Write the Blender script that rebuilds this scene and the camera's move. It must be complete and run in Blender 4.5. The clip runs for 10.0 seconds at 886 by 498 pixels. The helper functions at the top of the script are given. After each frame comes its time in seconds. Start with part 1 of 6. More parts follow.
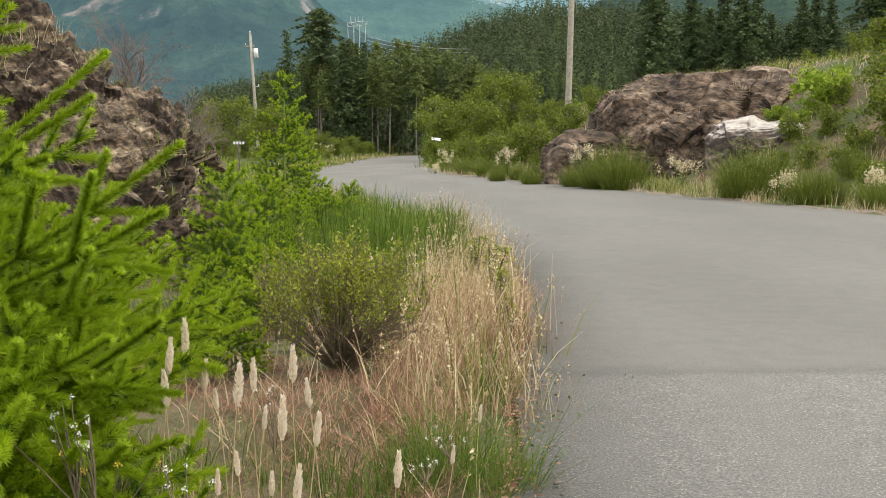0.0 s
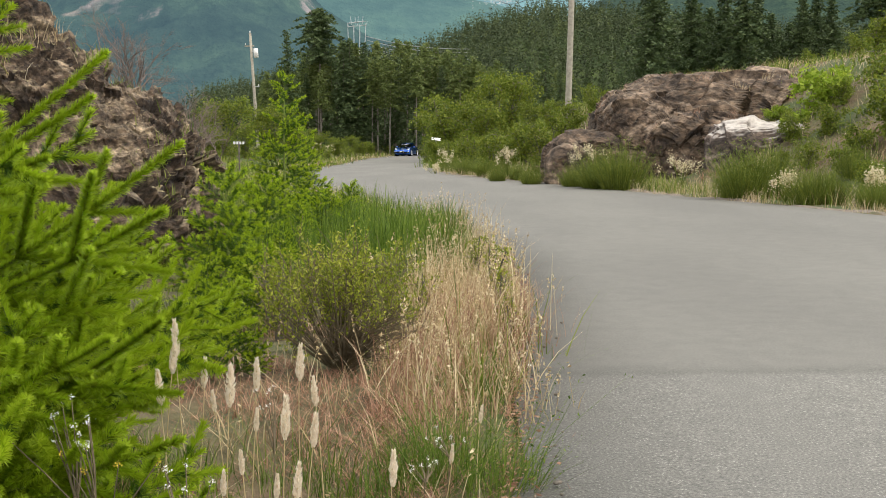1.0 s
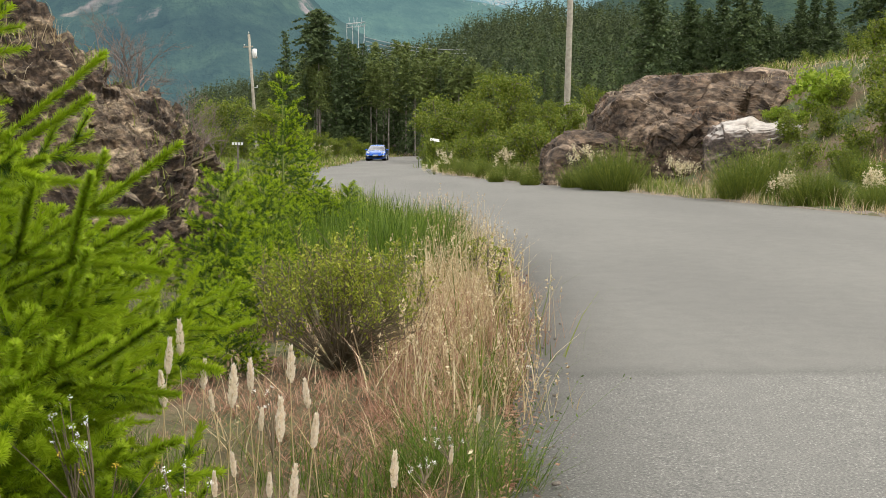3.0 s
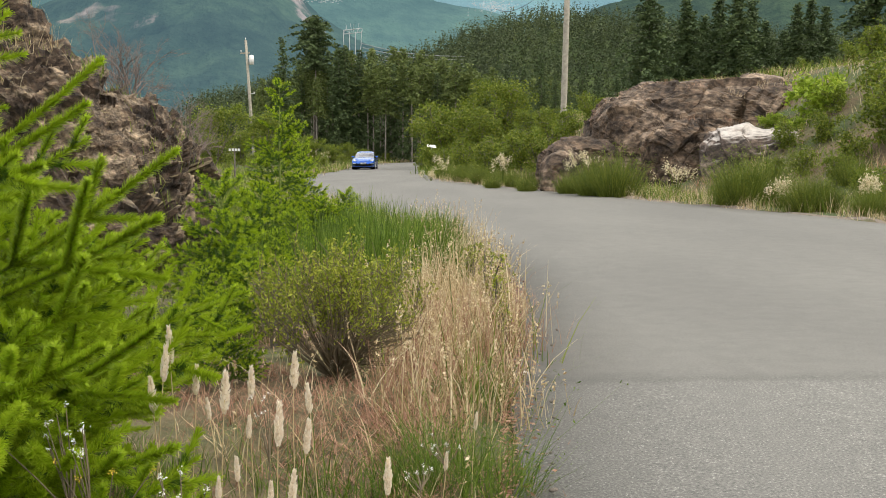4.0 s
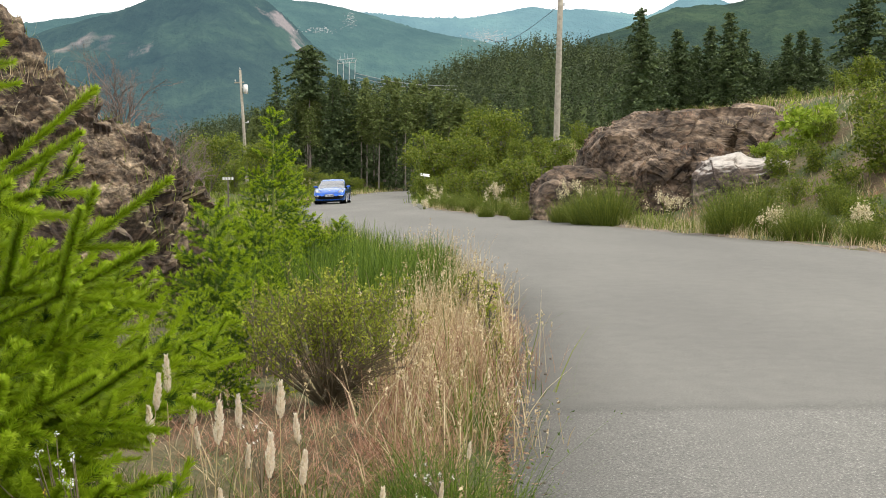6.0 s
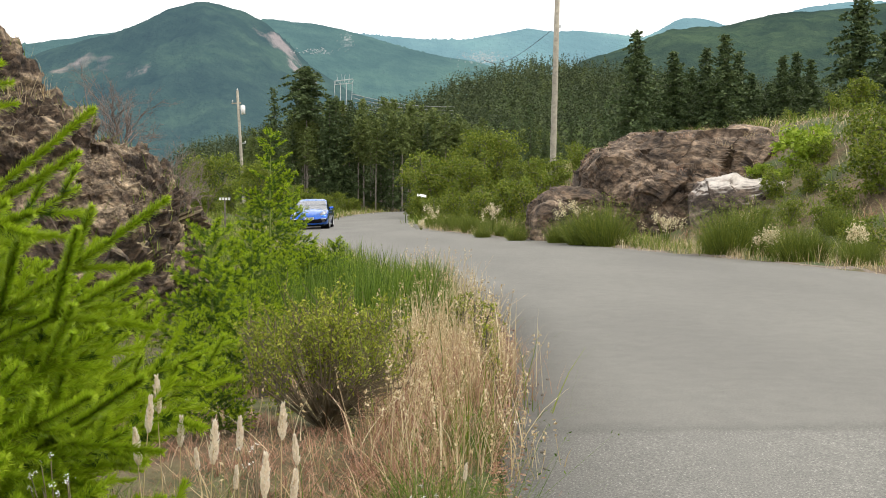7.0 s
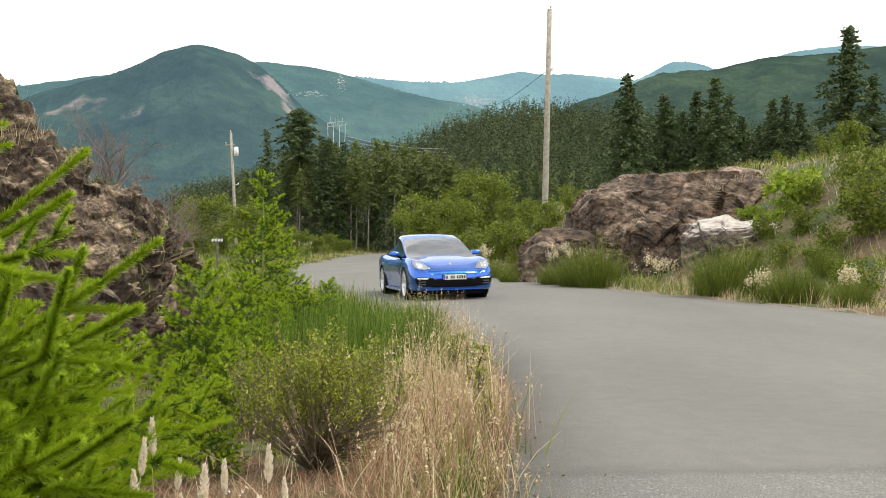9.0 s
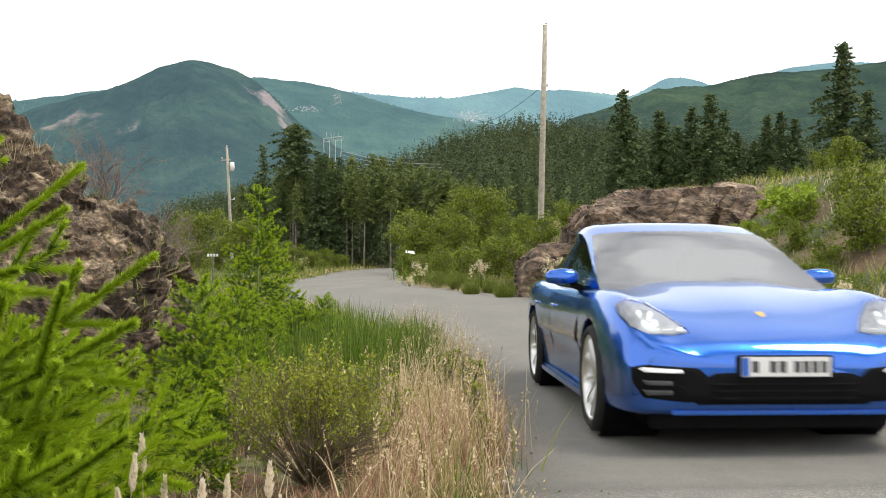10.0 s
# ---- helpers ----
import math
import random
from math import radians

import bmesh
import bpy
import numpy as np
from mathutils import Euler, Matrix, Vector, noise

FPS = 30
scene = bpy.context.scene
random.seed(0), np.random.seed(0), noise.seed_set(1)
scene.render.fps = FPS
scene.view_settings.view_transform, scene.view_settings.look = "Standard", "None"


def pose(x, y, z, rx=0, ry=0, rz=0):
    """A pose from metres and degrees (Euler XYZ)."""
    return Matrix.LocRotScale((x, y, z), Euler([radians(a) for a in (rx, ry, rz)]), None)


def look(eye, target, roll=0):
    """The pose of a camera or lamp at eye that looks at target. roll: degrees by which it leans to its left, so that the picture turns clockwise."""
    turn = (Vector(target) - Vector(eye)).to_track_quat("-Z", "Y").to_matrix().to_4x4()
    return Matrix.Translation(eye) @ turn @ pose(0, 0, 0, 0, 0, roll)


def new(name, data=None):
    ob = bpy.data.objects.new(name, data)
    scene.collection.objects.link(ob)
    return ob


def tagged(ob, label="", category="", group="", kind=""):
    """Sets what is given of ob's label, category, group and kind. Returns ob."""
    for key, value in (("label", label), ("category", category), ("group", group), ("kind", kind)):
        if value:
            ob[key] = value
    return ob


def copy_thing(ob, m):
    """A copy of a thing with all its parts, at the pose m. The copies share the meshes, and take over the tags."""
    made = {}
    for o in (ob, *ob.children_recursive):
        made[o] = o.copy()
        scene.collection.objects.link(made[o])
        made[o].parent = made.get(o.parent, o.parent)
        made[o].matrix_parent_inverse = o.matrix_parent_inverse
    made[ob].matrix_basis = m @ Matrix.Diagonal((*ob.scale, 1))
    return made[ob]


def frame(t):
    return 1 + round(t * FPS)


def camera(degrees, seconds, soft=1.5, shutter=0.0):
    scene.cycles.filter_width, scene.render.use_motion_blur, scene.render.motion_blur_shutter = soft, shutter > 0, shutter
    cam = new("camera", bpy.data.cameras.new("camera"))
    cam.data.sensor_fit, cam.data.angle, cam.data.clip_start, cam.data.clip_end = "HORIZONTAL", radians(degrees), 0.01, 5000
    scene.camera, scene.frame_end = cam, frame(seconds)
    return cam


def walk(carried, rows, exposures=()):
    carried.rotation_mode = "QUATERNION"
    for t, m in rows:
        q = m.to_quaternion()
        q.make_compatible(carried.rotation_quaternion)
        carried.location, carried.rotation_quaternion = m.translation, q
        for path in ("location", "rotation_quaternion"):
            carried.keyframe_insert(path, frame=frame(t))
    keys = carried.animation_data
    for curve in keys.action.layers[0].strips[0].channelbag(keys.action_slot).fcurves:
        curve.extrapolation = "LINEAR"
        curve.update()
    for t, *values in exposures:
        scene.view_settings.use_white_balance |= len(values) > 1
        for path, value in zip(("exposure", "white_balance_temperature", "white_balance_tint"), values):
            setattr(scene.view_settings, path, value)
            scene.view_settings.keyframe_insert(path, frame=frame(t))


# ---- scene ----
# ---- camera ----
EYE = 1.14
cam = camera(48.0, 10.0, 1.0, 0.18)
walk(cam, [
    (0.0, pose(0, 0, EYE, 84.025, 0.000, 0.000)),
    (1.5, pose(0, 0, EYE, 84.025, 0.000, 0.000)),
    (2.0, pose(0, 0, EYE, 84.022, -0.020, -0.008)),
    (2.5, pose(0, 0, EYE, 84.024, -0.036, -0.020)),
    (4.0, pose(0, 0, EYE, 84.427, -0.036, -0.257)),
    (4.5, pose(0, 0, EYE, 84.721, -0.037, -0.323)),
    (5.0, pose(0, 0, EYE, 85.122, -0.049, -0.430)),
    (5.5, pose(0, 0, EYE, 85.561, -0.060, -0.533)),
    (7.0, pose(0, 0, EYE, 87.258, -0.134, -0.827)),
    (7.5, pose(0, 0, EYE, 87.858, -0.151, -0.907)),
    (8.0, pose(0, 0, EYE, 88.515, -0.171, -1.007)),
    (8.5, pose(0, 0, EYE, 89.091, -0.178, -1.119)),
    (9.0, pose(0, 0, EYE, 89.643, -0.190, -1.257)),
    (9.5, pose(0, 0, EYE, 90.094, -0.208, -1.380)),
    (10.0, pose(0, 0, EYE, 90.518, -0.218, -1.496)),
], exposures=[(0.0, -0.06), (10.0, -0.06)])

# ---- light: a bright, thin overcast ----
SUN_AZ, SUN_EL = radians(105), radians(60)
world = bpy.data.worlds.new("overcast_sky")
scene.world = world
world.use_nodes = True
wn = world.node_tree
sky = wn.nodes.new("ShaderNodeTexSky")
sky.sky_type = "NISHITA"
sky.sun_disc = False
sky.sun_elevation = SUN_EL
sky.sun_rotation = SUN_AZ
sky.dust_density = 4.0
sky_mix = wn.nodes.new("ShaderNodeMix")
sky_mix.data_type = "RGBA"
sky_mix.inputs["Factor"].default_value = 0.82
# thin cloud, brighter and duller in broad soft patches
sky_way = wn.nodes.new("ShaderNodeTexCoord")
cloud = wn.nodes.new("ShaderNodeTexNoise")
cloud.inputs["Scale"].default_value = 2.2
cloud.inputs["Detail"].default_value = 5.0
wn.links.new(sky_way.outputs["Generated"], cloud.inputs["Vector"])
cloud_tone = wn.nodes.new("ShaderNodeValToRGB")
cloud_tone.color_ramp.elements[0].position, cloud_tone.color_ramp.elements[0].color = 0.43, (0.22, 0.235, 0.26, 1)
cloud_tone.color_ramp.elements[1].position, cloud_tone.color_ramp.elements[1].color = 0.58, (1.0, 0.99, 0.97, 1)
wn.links.new(cloud.outputs["Fac"], cloud_tone.inputs["Fac"])
cloud_gain = wn.nodes.new("ShaderNodeMix")
cloud_gain.data_type, cloud_gain.blend_type = "RGBA", "MULTIPLY"
cloud_gain.inputs["Factor"].default_value = 1.0
cloud_gain.inputs["B"].default_value = (20.0, 19.8, 19.5, 1)
# towards the horizon the cloud closes to an even white
sky_split = wn.nodes.new("ShaderNodeSeparateXYZ")
wn.links.new(sky_way.outputs["Generated"], sky_split.inputs[0])
sky_low = wn.nodes.new("ShaderNodeMapRange")
sky_low.inputs["From Min"].default_value, sky_low.inputs["From Max"].default_value = 0.70, 0.38
wn.links.new(sky_split.outputs["Z"], sky_low.inputs["Value"])
sky_close = wn.nodes.new("ShaderNodeMix")
sky_close.data_type = "RGBA"
sky_close.inputs["B"].default_value = (1.0, 1.0, 1.0, 1)
wn.links.new(sky_low.outputs[0], sky_close.inputs["Factor"])
wn.links.new(cloud_tone.outputs["Color"], sky_close.inputs["A"])
wn.links.new(sky_close.outputs["Result"], cloud_gain.inputs["A"])
wn.links.new(cloud_gain.outputs["Result"], sky_mix.inputs["B"])
wn.links.new(sky.outputs[0], sky_mix.inputs["A"])
wn.links.new(sky_mix.outputs["Result"], wn.nodes["Background"].inputs["Color"])
wn.nodes["Background"].inputs["Strength"].default_value = 0.1

sun = new("sun", bpy.data.lights.new("sun", "SUN"))
sun.data.energy = 2.7
sun.data.angle = radians(22)
sun.data.color = (1.0, 0.93, 0.81)
sun.matrix_world = look((math.sin(SUN_AZ) * math.cos(SUN_EL) * 50, math.cos(SUN_AZ) * math.cos(SUN_EL) * 50, math.sin(SUN_EL) * 50), (0, 0, 0))


# ---- materials ----
def material(name):
    m = bpy.data.materials.new(name)
    m.use_nodes = True
    return m, m.node_tree, m.node_tree.nodes["Principled BSDF"]


def node(tree, kind, **inputs):
    n = tree.nodes.new(kind)
    for key, value in inputs.items():
        n.inputs[key.replace("_", " ")].default_value = value
    return n


def ramp(tree, fac, stops):
    r = tree.nodes.new("ShaderNodeValToRGB")
    while len(r.color_ramp.elements) < len(stops):
        r.color_ramp.elements.new(0.5)
    for e, (pos, col) in zip(r.color_ramp.elements, stops):
        e.position, e.color = pos, (*col, 1)
    tree.links.new(fac, r.inputs["Fac"])
    return r.outputs["Color"]


def blend(tree, fac, a, b, mode="MIX"):
    m = tree.nodes.new("ShaderNodeMix")
    m.data_type, m.blend_type = "RGBA", mode
    for sock, value in (("Factor", fac), ("A", a), ("B", b)):
        if isinstance(value, (int, float)):
            m.inputs[sock].default_value = value
        elif isinstance(value, tuple):
            m.inputs[sock].default_value = (*value, 1)
        else:
            tree.links.new(value, m.inputs[sock])
    return m.outputs["Result"]


def noise_at(tree, scale, detail=4.0, rough=0.6, stretch=None, turn=None, distortion=0.0):
    geo = tree.nodes.new("ShaderNodeNewGeometry")
    vec = geo.outputs["Position"]
    if stretch or turn:
        mp = tree.nodes.new("ShaderNodeMapping")
        mp.inputs["Scale"].default_value = stretch or (1, 1, 1)
        mp.inputs["Rotation"].default_value = turn or (0, 0, 0)
        tree.links.new(vec, mp.inputs["Vector"])
        vec = mp.outputs["Vector"]
    n = node(tree, "ShaderNodeTexNoise", Scale=scale, Detail=detail, Roughness=rough, Distortion=distortion)
    tree.links.new(vec, n.inputs["Vector"])
    return n.outputs["Fac"]


def noise_vec(tree, scale):
    geo = tree.nodes.new("ShaderNodeNewGeometry")
    n = node(tree, "ShaderNodeTexNoise", Scale=scale, Detail=4.0)
    tree.links.new(geo.outputs["Position"], n.inputs["Vector"])
    return n.outputs["Color"]


def bump(tree, bsdf, height, strength, distance):
    b = node(tree, "ShaderNodeBump", Strength=strength, Distance=distance)
    tree.links.new(height, b.inputs["Height"])
    tree.links.new(b.outputs["Normal"], bsdf.inputs["Normal"])


def plain(name, color, roughness=0.6, metallic=0.0, vary=0.12, scale=8.0):
    m, t, b = material(name)
    n = noise_at(t, scale)
    lo = tuple(c * (1 - vary) for c in color)
    hi = tuple(min(1, c * (1 + vary)) for c in color)
    t.links.new(ramp(t, n, [(0.3, lo), (0.7, hi)]), b.inputs["Base Color"])
    b.inputs["Roughness"].default_value = roughness
    b.inputs["Metallic"].default_value = metallic
    return m


def foliage(name, dark, mid, light, gloss=0.55, through_light=0.3, patch=1.5, mottle=0.0):
    """Leaves, needles or blades: colour by island and by patches of growth."""
    m, t, b = material(name)
    geo = t.nodes.new("ShaderNodeNewGeometry")
    col = ramp(t, geo.outputs["Random Per Island"], [(0.0, dark), (0.5, mid), (1.0, light)])
    big = noise_at(t, patch, 2.0)
    col = blend(t, ramp(t, big, [(0.35, (0.0, 0.0, 0.0)), (0.7, (0.55, 0.55, 0.55))]), col, mid)
    if mottle:
        col = blend(t, 1.0, col, ramp(t, noise_at(t, mottle, 3.0, 0.7), [(0.32, (0.55, 0.55, 0.6)), (0.5, (1.0, 1.0, 1.0)), (0.68, (1.75, 1.6, 1.2))]), "MULTIPLY")
    t.links.new(col, b.inputs["Base Color"])
    b.inputs["Roughness"].default_value = gloss
    b.inputs["Specular IOR Level"].default_value = 0.3
    tr = t.nodes.new("ShaderNodeBsdfTranslucent")
    t.links.new(col, tr.inputs["Color"])
    mx = t.nodes.new("ShaderNodeMixShader")
    mx.inputs["Fac"].default_value = through_light
    t.links.new(b.outputs[0], mx.inputs[1])
    t.links.new(tr.outputs[0], mx.inputs[2])
    t.links.new(mx.outputs[0], t.nodes["Material Output"].inputs["Surface"])
    return m


def asphalt_material():
    m, t, b = material("old_asphalt")
    fine = noise_at(t, 95.0, 3.0, 0.75)
    mid = noise_at(t, 6.0, 4.0)
    wide = noise_at(t, 0.5, 3.0, 0.5, (1.0, 0.35, 1.0))
    col = ramp(t, fine, [(0.30, (0.115, 0.115, 0.112)), (0.5, (0.215, 0.212, 0.200)), (0.62, (0.285, 0.28, 0.262)), (0.69, (0.56, 0.55, 0.51))])
    # the nearer, newer pavement is paler and coarser than the older one past the seam
    geo = t.nodes.new("ShaderNodeNewGeometry")
    sep = t.nodes.new("ShaderNodeSeparateXYZ")
    t.links.new(geo.outputs["Position"], sep.inputs[0])
    wob = t.nodes.new("ShaderNodeMath")
    wob.operation = "MULTIPLY_ADD"
    t.links.new(noise_at(t, 2.5, 3.0), wob.inputs[0])
    wob.inputs[1].default_value = 0.22
    t.links.new(sep.outputs["Y"], wob.inputs[2])
    rng = node(t, "ShaderNodeMapRange", From_Min=SEAM_Y + 0.03, From_Max=SEAM_Y + 0.32)
    t.links.new(wob.outputs[0], rng.inputs["Value"])
    older = ramp(t, fine, [(0.25, (0.165, 0.162, 0.152)), (0.55, (0.222, 0.218, 0.204)), (0.8, (0.275, 0.27, 0.25))])
    col = blend(t, rng.outputs[0], col, older)
    seam = ramp(t, rng.outputs[0], [(0.0, (1, 1, 1)), (0.45, (0.80, 0.80, 0.80)), (1.0, (1, 1, 1))])
    col = blend(t, 1.0, col, seam, "MULTIPLY")
    col = blend(t, 0.8, col, ramp(t, mid, [(0.3, (0.80, 0.80, 0.785)), (0.7, (0.95, 0.945, 0.92))]), "MULTIPLY")
    col = blend(t, 0.9, col, ramp(t, wide, [(0.35, (0.90, 0.90, 0.90)), (0.65, (1.06, 1.06, 1.05))]), "MULTIPLY")
    t.links.new(col, b.inputs["Base Color"])
    b.inputs["Roughness"].default_value = 0.85
    b.inputs["Specular IOR Level"].default_value = 0.25
    bump(t, b, fine, 0.5, 0.006)
    return m


def soil_material(name, dark, light, scale=3.0):
    m, t, b = material(name)
    a = noise_at(t, scale, 6.0, 0.7)
    f = noise_at(t, scale * 14, 3.0, 0.7)
    col = ramp(t, a, [(0.25, dark), (0.75, light)])
    col = blend(t, 0.7, col, ramp(t, f, [(0.3, (0.6, 0.6, 0.6)), (0.7, (1.15, 1.12, 1.05))]), "MULTIPLY")
    t.links.new(col, b.inputs["Base Color"])
    b.inputs["Roughness"].default_value = 0.95
    bump(t, b, f, 0.7, 0.03)
    return m


def ground_material():
    """Dry litter near the road, turf and heath further off."""
    m, t, b = material("verge_ground")
    a = noise_at(t, 0.35, 5.0, 0.65)
    f = noise_at(t, 9.0, 5.0, 0.75)
    straw = ramp(t, f, [(0.25, (0.06, 0.042, 0.026)), (0.5, (0.15, 0.105, 0.062)), (0.75, (0.28, 0.21, 0.13))])
    turf = ramp(t, f, [(0.25, (0.03, 0.045, 0.015)), (0.6, (0.085, 0.12, 0.035)), (0.8, (0.17, 0.17, 0.07))])
    t.links.new(blend(t, ramp(t, a, [(0.42, (0, 0, 0)), (0.6, (1, 1, 1))]), straw, turf), b.inputs["Base Color"])
    b.inputs["Roughness"].default_value = 0.95
    bump(t, b, f, 0.8, 0.05)
    return m


def rock_material(name, dark, mid, light, moss, turn=(0.5, 0.5, 0.3), scale=1.3, moss_from=0.58, pale=None):
    m, t, b = material(name)
    strata = noise_at(t, scale * 0.8, 8.0, 0.65, (1.0, 1.0, 2.6), turn, 0.0)
    fine = noise_at(t, scale * 5, 6.0, 0.62, (1.0, 1.0, 1.3), turn)
    blot = noise_at(t, scale * 0.6, 4.0, 0.6)
    col = ramp(t, strata, [(0.34, dark), (0.5, mid), (0.66, light)])
    col = blend(t, 0.9, col, ramp(t, fine, [(0.36, (0.24, 0.22, 0.21)), (0.50, (0.95, 0.93, 0.9)), (0.64, (1.95, 1.85, 1.7))]), "MULTIPLY")
    # joints between the blocks
    place = t.nodes.new("ShaderNodeNewGeometry")
    mp = t.nodes.new("ShaderNodeMapping")
    mp.inputs["Rotation"].default_value = turn
    mp.inputs["Scale"].default_value = (1.0, 1.0, 2.4)
    t.links.new(place.outputs["Position"], mp.inputs["Vector"])
    wobble = blend(t, 0.16, mp.outputs["Vector"], noise_vec(t, scale * 2))
    crack = node(t, "ShaderNodeTexVoronoi", Scale=scale * 1.2)
    crack.feature = "DISTANCE_TO_EDGE"
    t.links.new(wobble, crack.inputs["Vector"])
    joint = ramp(t, crack.outputs["Distance"], [(0.0, (0.35, 0.33, 0.32)), (0.05, (1, 1, 1))])
    col = blend(t, 0.45, col, joint, "MULTIPLY")
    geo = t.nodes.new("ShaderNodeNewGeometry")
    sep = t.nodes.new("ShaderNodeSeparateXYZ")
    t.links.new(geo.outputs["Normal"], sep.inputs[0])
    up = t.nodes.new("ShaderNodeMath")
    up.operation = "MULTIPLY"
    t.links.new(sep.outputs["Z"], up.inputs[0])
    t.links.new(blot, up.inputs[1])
    # sunlit top put into the colour: upward faces turn pale, sides stay dark
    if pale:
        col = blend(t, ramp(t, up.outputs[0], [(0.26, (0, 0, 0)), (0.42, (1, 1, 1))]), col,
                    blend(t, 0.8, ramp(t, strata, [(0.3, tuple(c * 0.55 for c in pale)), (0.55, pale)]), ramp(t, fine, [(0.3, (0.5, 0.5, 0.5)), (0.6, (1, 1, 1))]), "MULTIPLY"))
    else:
        col = blend(t, ramp(t, up.outputs[0], [(moss_from * 0.6, (0, 0, 0)), (moss_from, (0.8, 0.8, 0.8))]), col, moss)
    t.links.new(col, b.inputs["Base Color"])
    b.inputs["Roughness"].default_value = 0.88
    add = t.nodes.new("ShaderNodeMath")
    t.links.new(strata, add.inputs[0])
    t.links.new(fine, add.inputs[1])
    bump(t, b, add.outputs[0], 0.85, 0.06)
    return m


def far_hill_material(name, dark, light, bare, bare_from, air, haze_glow, scale, faces=()):
    """Wooded hillside seen through miles of hazy air: its own colour, with the haze put in as bluish tint and an even
    glow.
    """
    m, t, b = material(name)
    tree_n = noise_at(t, scale, 4.0, 0.75)
    wide = noise_at(t, scale * 0.07, 5.0, 0.65, (1, 1, 2.2))
    col = ramp(t, tree_n, [(0.3, dark), (0.7, light)])
    col = blend(t, ramp(t, wide, [(bare_from, (0, 0, 0)), (bare_from + 0.05, (1, 1, 1))]), col, bare)
    # stands of differing age, and gully shade put into the colour by noise
    col = blend(t, 1.0, col, ramp(t, noise_at(t, scale * 0.22, 6.0, 0.7, (1, 1, 1.6)), [(0.34, (0.4, 0.45, 0.5)), (0.5, (0.85, 0.85, 0.85)), (0.66, (1.55, 1.45, 1.25))]), "MULTIPLY")
    # bare rock faces: a place, a reach, broken up by the same noise
    for place, reach in faces:
        geo = t.nodes.new("ShaderNodeNewGeometry")
        dist = t.nodes.new("ShaderNodeVectorMath")
        dist.operation = "DISTANCE"
        t.links.new(geo.outputs["Position"], dist.inputs[0])
        dist.inputs[1].default_value = place
        near = node(t, "ShaderNodeMapRange", From_Min=reach, From_Max=reach * 0.3, To_Min=-0.25, To_Max=0.28)
        t.links.new(dist.outputs["Value"], near.inputs["Value"])
        add = t.nodes.new("ShaderNodeMath")
        t.links.new(near.outputs[0], add.inputs[0])
        t.links.new(noise_at(t, scale * 1.3, 7.0, 0.75, (1, 0.5, 0.7), (0, 0.6, 0)), add.inputs[1])
        col = blend(t, ramp(t, add.outputs[0], [(0.54, (0, 0, 0)), (0.74, (0.85, 0.85, 0.85))]), col, bare)
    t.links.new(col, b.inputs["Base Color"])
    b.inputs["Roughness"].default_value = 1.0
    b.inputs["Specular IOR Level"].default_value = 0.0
    # light that the air adds, put in as emission of the hill itself
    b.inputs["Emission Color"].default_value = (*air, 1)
    b.inputs["Emission Strength"].default_value = haze_glow
    bump(t, b, tree_n, 0.6, 0.8 / scale)
    return m


SEAM_Y = 4.9
ASPHALT = asphalt_material()
GROUND = ground_material()
GRAVEL = soil_material("roadside_gravel", (0.16, 0.13, 0.11), (0.36, 0.31, 0.26), 5.0)
ROCK_DARK = rock_material("dark_weathered_rock", (0.024, 0.016, 0.011), (0.085, 0.060, 0.042), (0.36, 0.29, 0.21), (0.34, 0.28, 0.15), (0.6, 0.7, 0.2), 2.6, 0.56)
ROCK_BROWN = rock_material("brown_outcrop_rock", (0.030, 0.021, 0.015), (0.105, 0.075, 0.053), (0.30, 0.235, 0.18), (0.17, 0.13, 0.07), (0.3, -0.6, 0.4), 0.8, 0.75)
ROCK_LIT_TOP = rock_material("lit_top_boulder_rock", (0.04, 0.032, 0.028), (0.10, 0.078, 0.066), (0.24, 0.19, 0.165), (0.3, 0.3, 0.3), (0.1, -0.7, 0.2), 1.1, 0.9, pale=(0.64, 0.59, 0.54))
BARK = plain("grey_bark", (0.155, 0.135, 0.11), 0.9, vary=0.35, scale=12)
DEAD = plain("grey_dead_wood", (0.20, 0.155, 0.135), 0.9, vary=0.3, scale=20)
SHOOT = plain("olive_shoot_bark", (0.19, 0.24, 0.05), 0.8, vary=0.3, scale=30)
TWIG = plain("dead_twig", (0.17, 0.135, 0.085), 0.9, vary=0.3, scale=20)
POLE_WOOD = plain("weathered_pole_wood", (0.36, 0.33, 0.27), 0.85, vary=0.25, scale=6)
METAL = plain("galvanised_metal", (0.55, 0.57, 0.58), 0.45, 0.6, vary=0.1)
WHITE = plain("white_enamel", (0.78, 0.78, 0.76), 0.4, vary=0.05)
WIRE = plain("aluminium_wire", (0.36, 0.38, 0.38), 0.6, 0.2)
FIR = foliage("young_fir_needles", (0.24, 0.35, 0.012), (0.37, 0.51, 0.020), (0.52, 0.64, 0.05), 0.5, 0.58, 2.5)
FIR_OLD = foliage("old_fir_needles", (0.035, 0.085, 0.009), (0.090, 0.175, 0.015), (0.17, 0.28, 0.028), 0.5, 0.45, 2.5)
CONIFER = foliage("conifer_foliage", (0.038, 0.062, 0.026), (0.078, 0.118, 0.044), (0.14, 0.185, 0.07), 0.6, 0.2, 0.15)
PINE = foliage("pine_foliage", (0.070, 0.098, 0.029), (0.135, 0.178, 0.048), (0.22, 0.26, 0.075), 0.6, 0.2, 0.1)
FARWOOD = foliage("far_wood", (0.050, 0.070, 0.030), (0.062, 0.086, 0.036), (0.080, 0.106, 0.044), 0.7, 0.15, 0.02, 0.10)
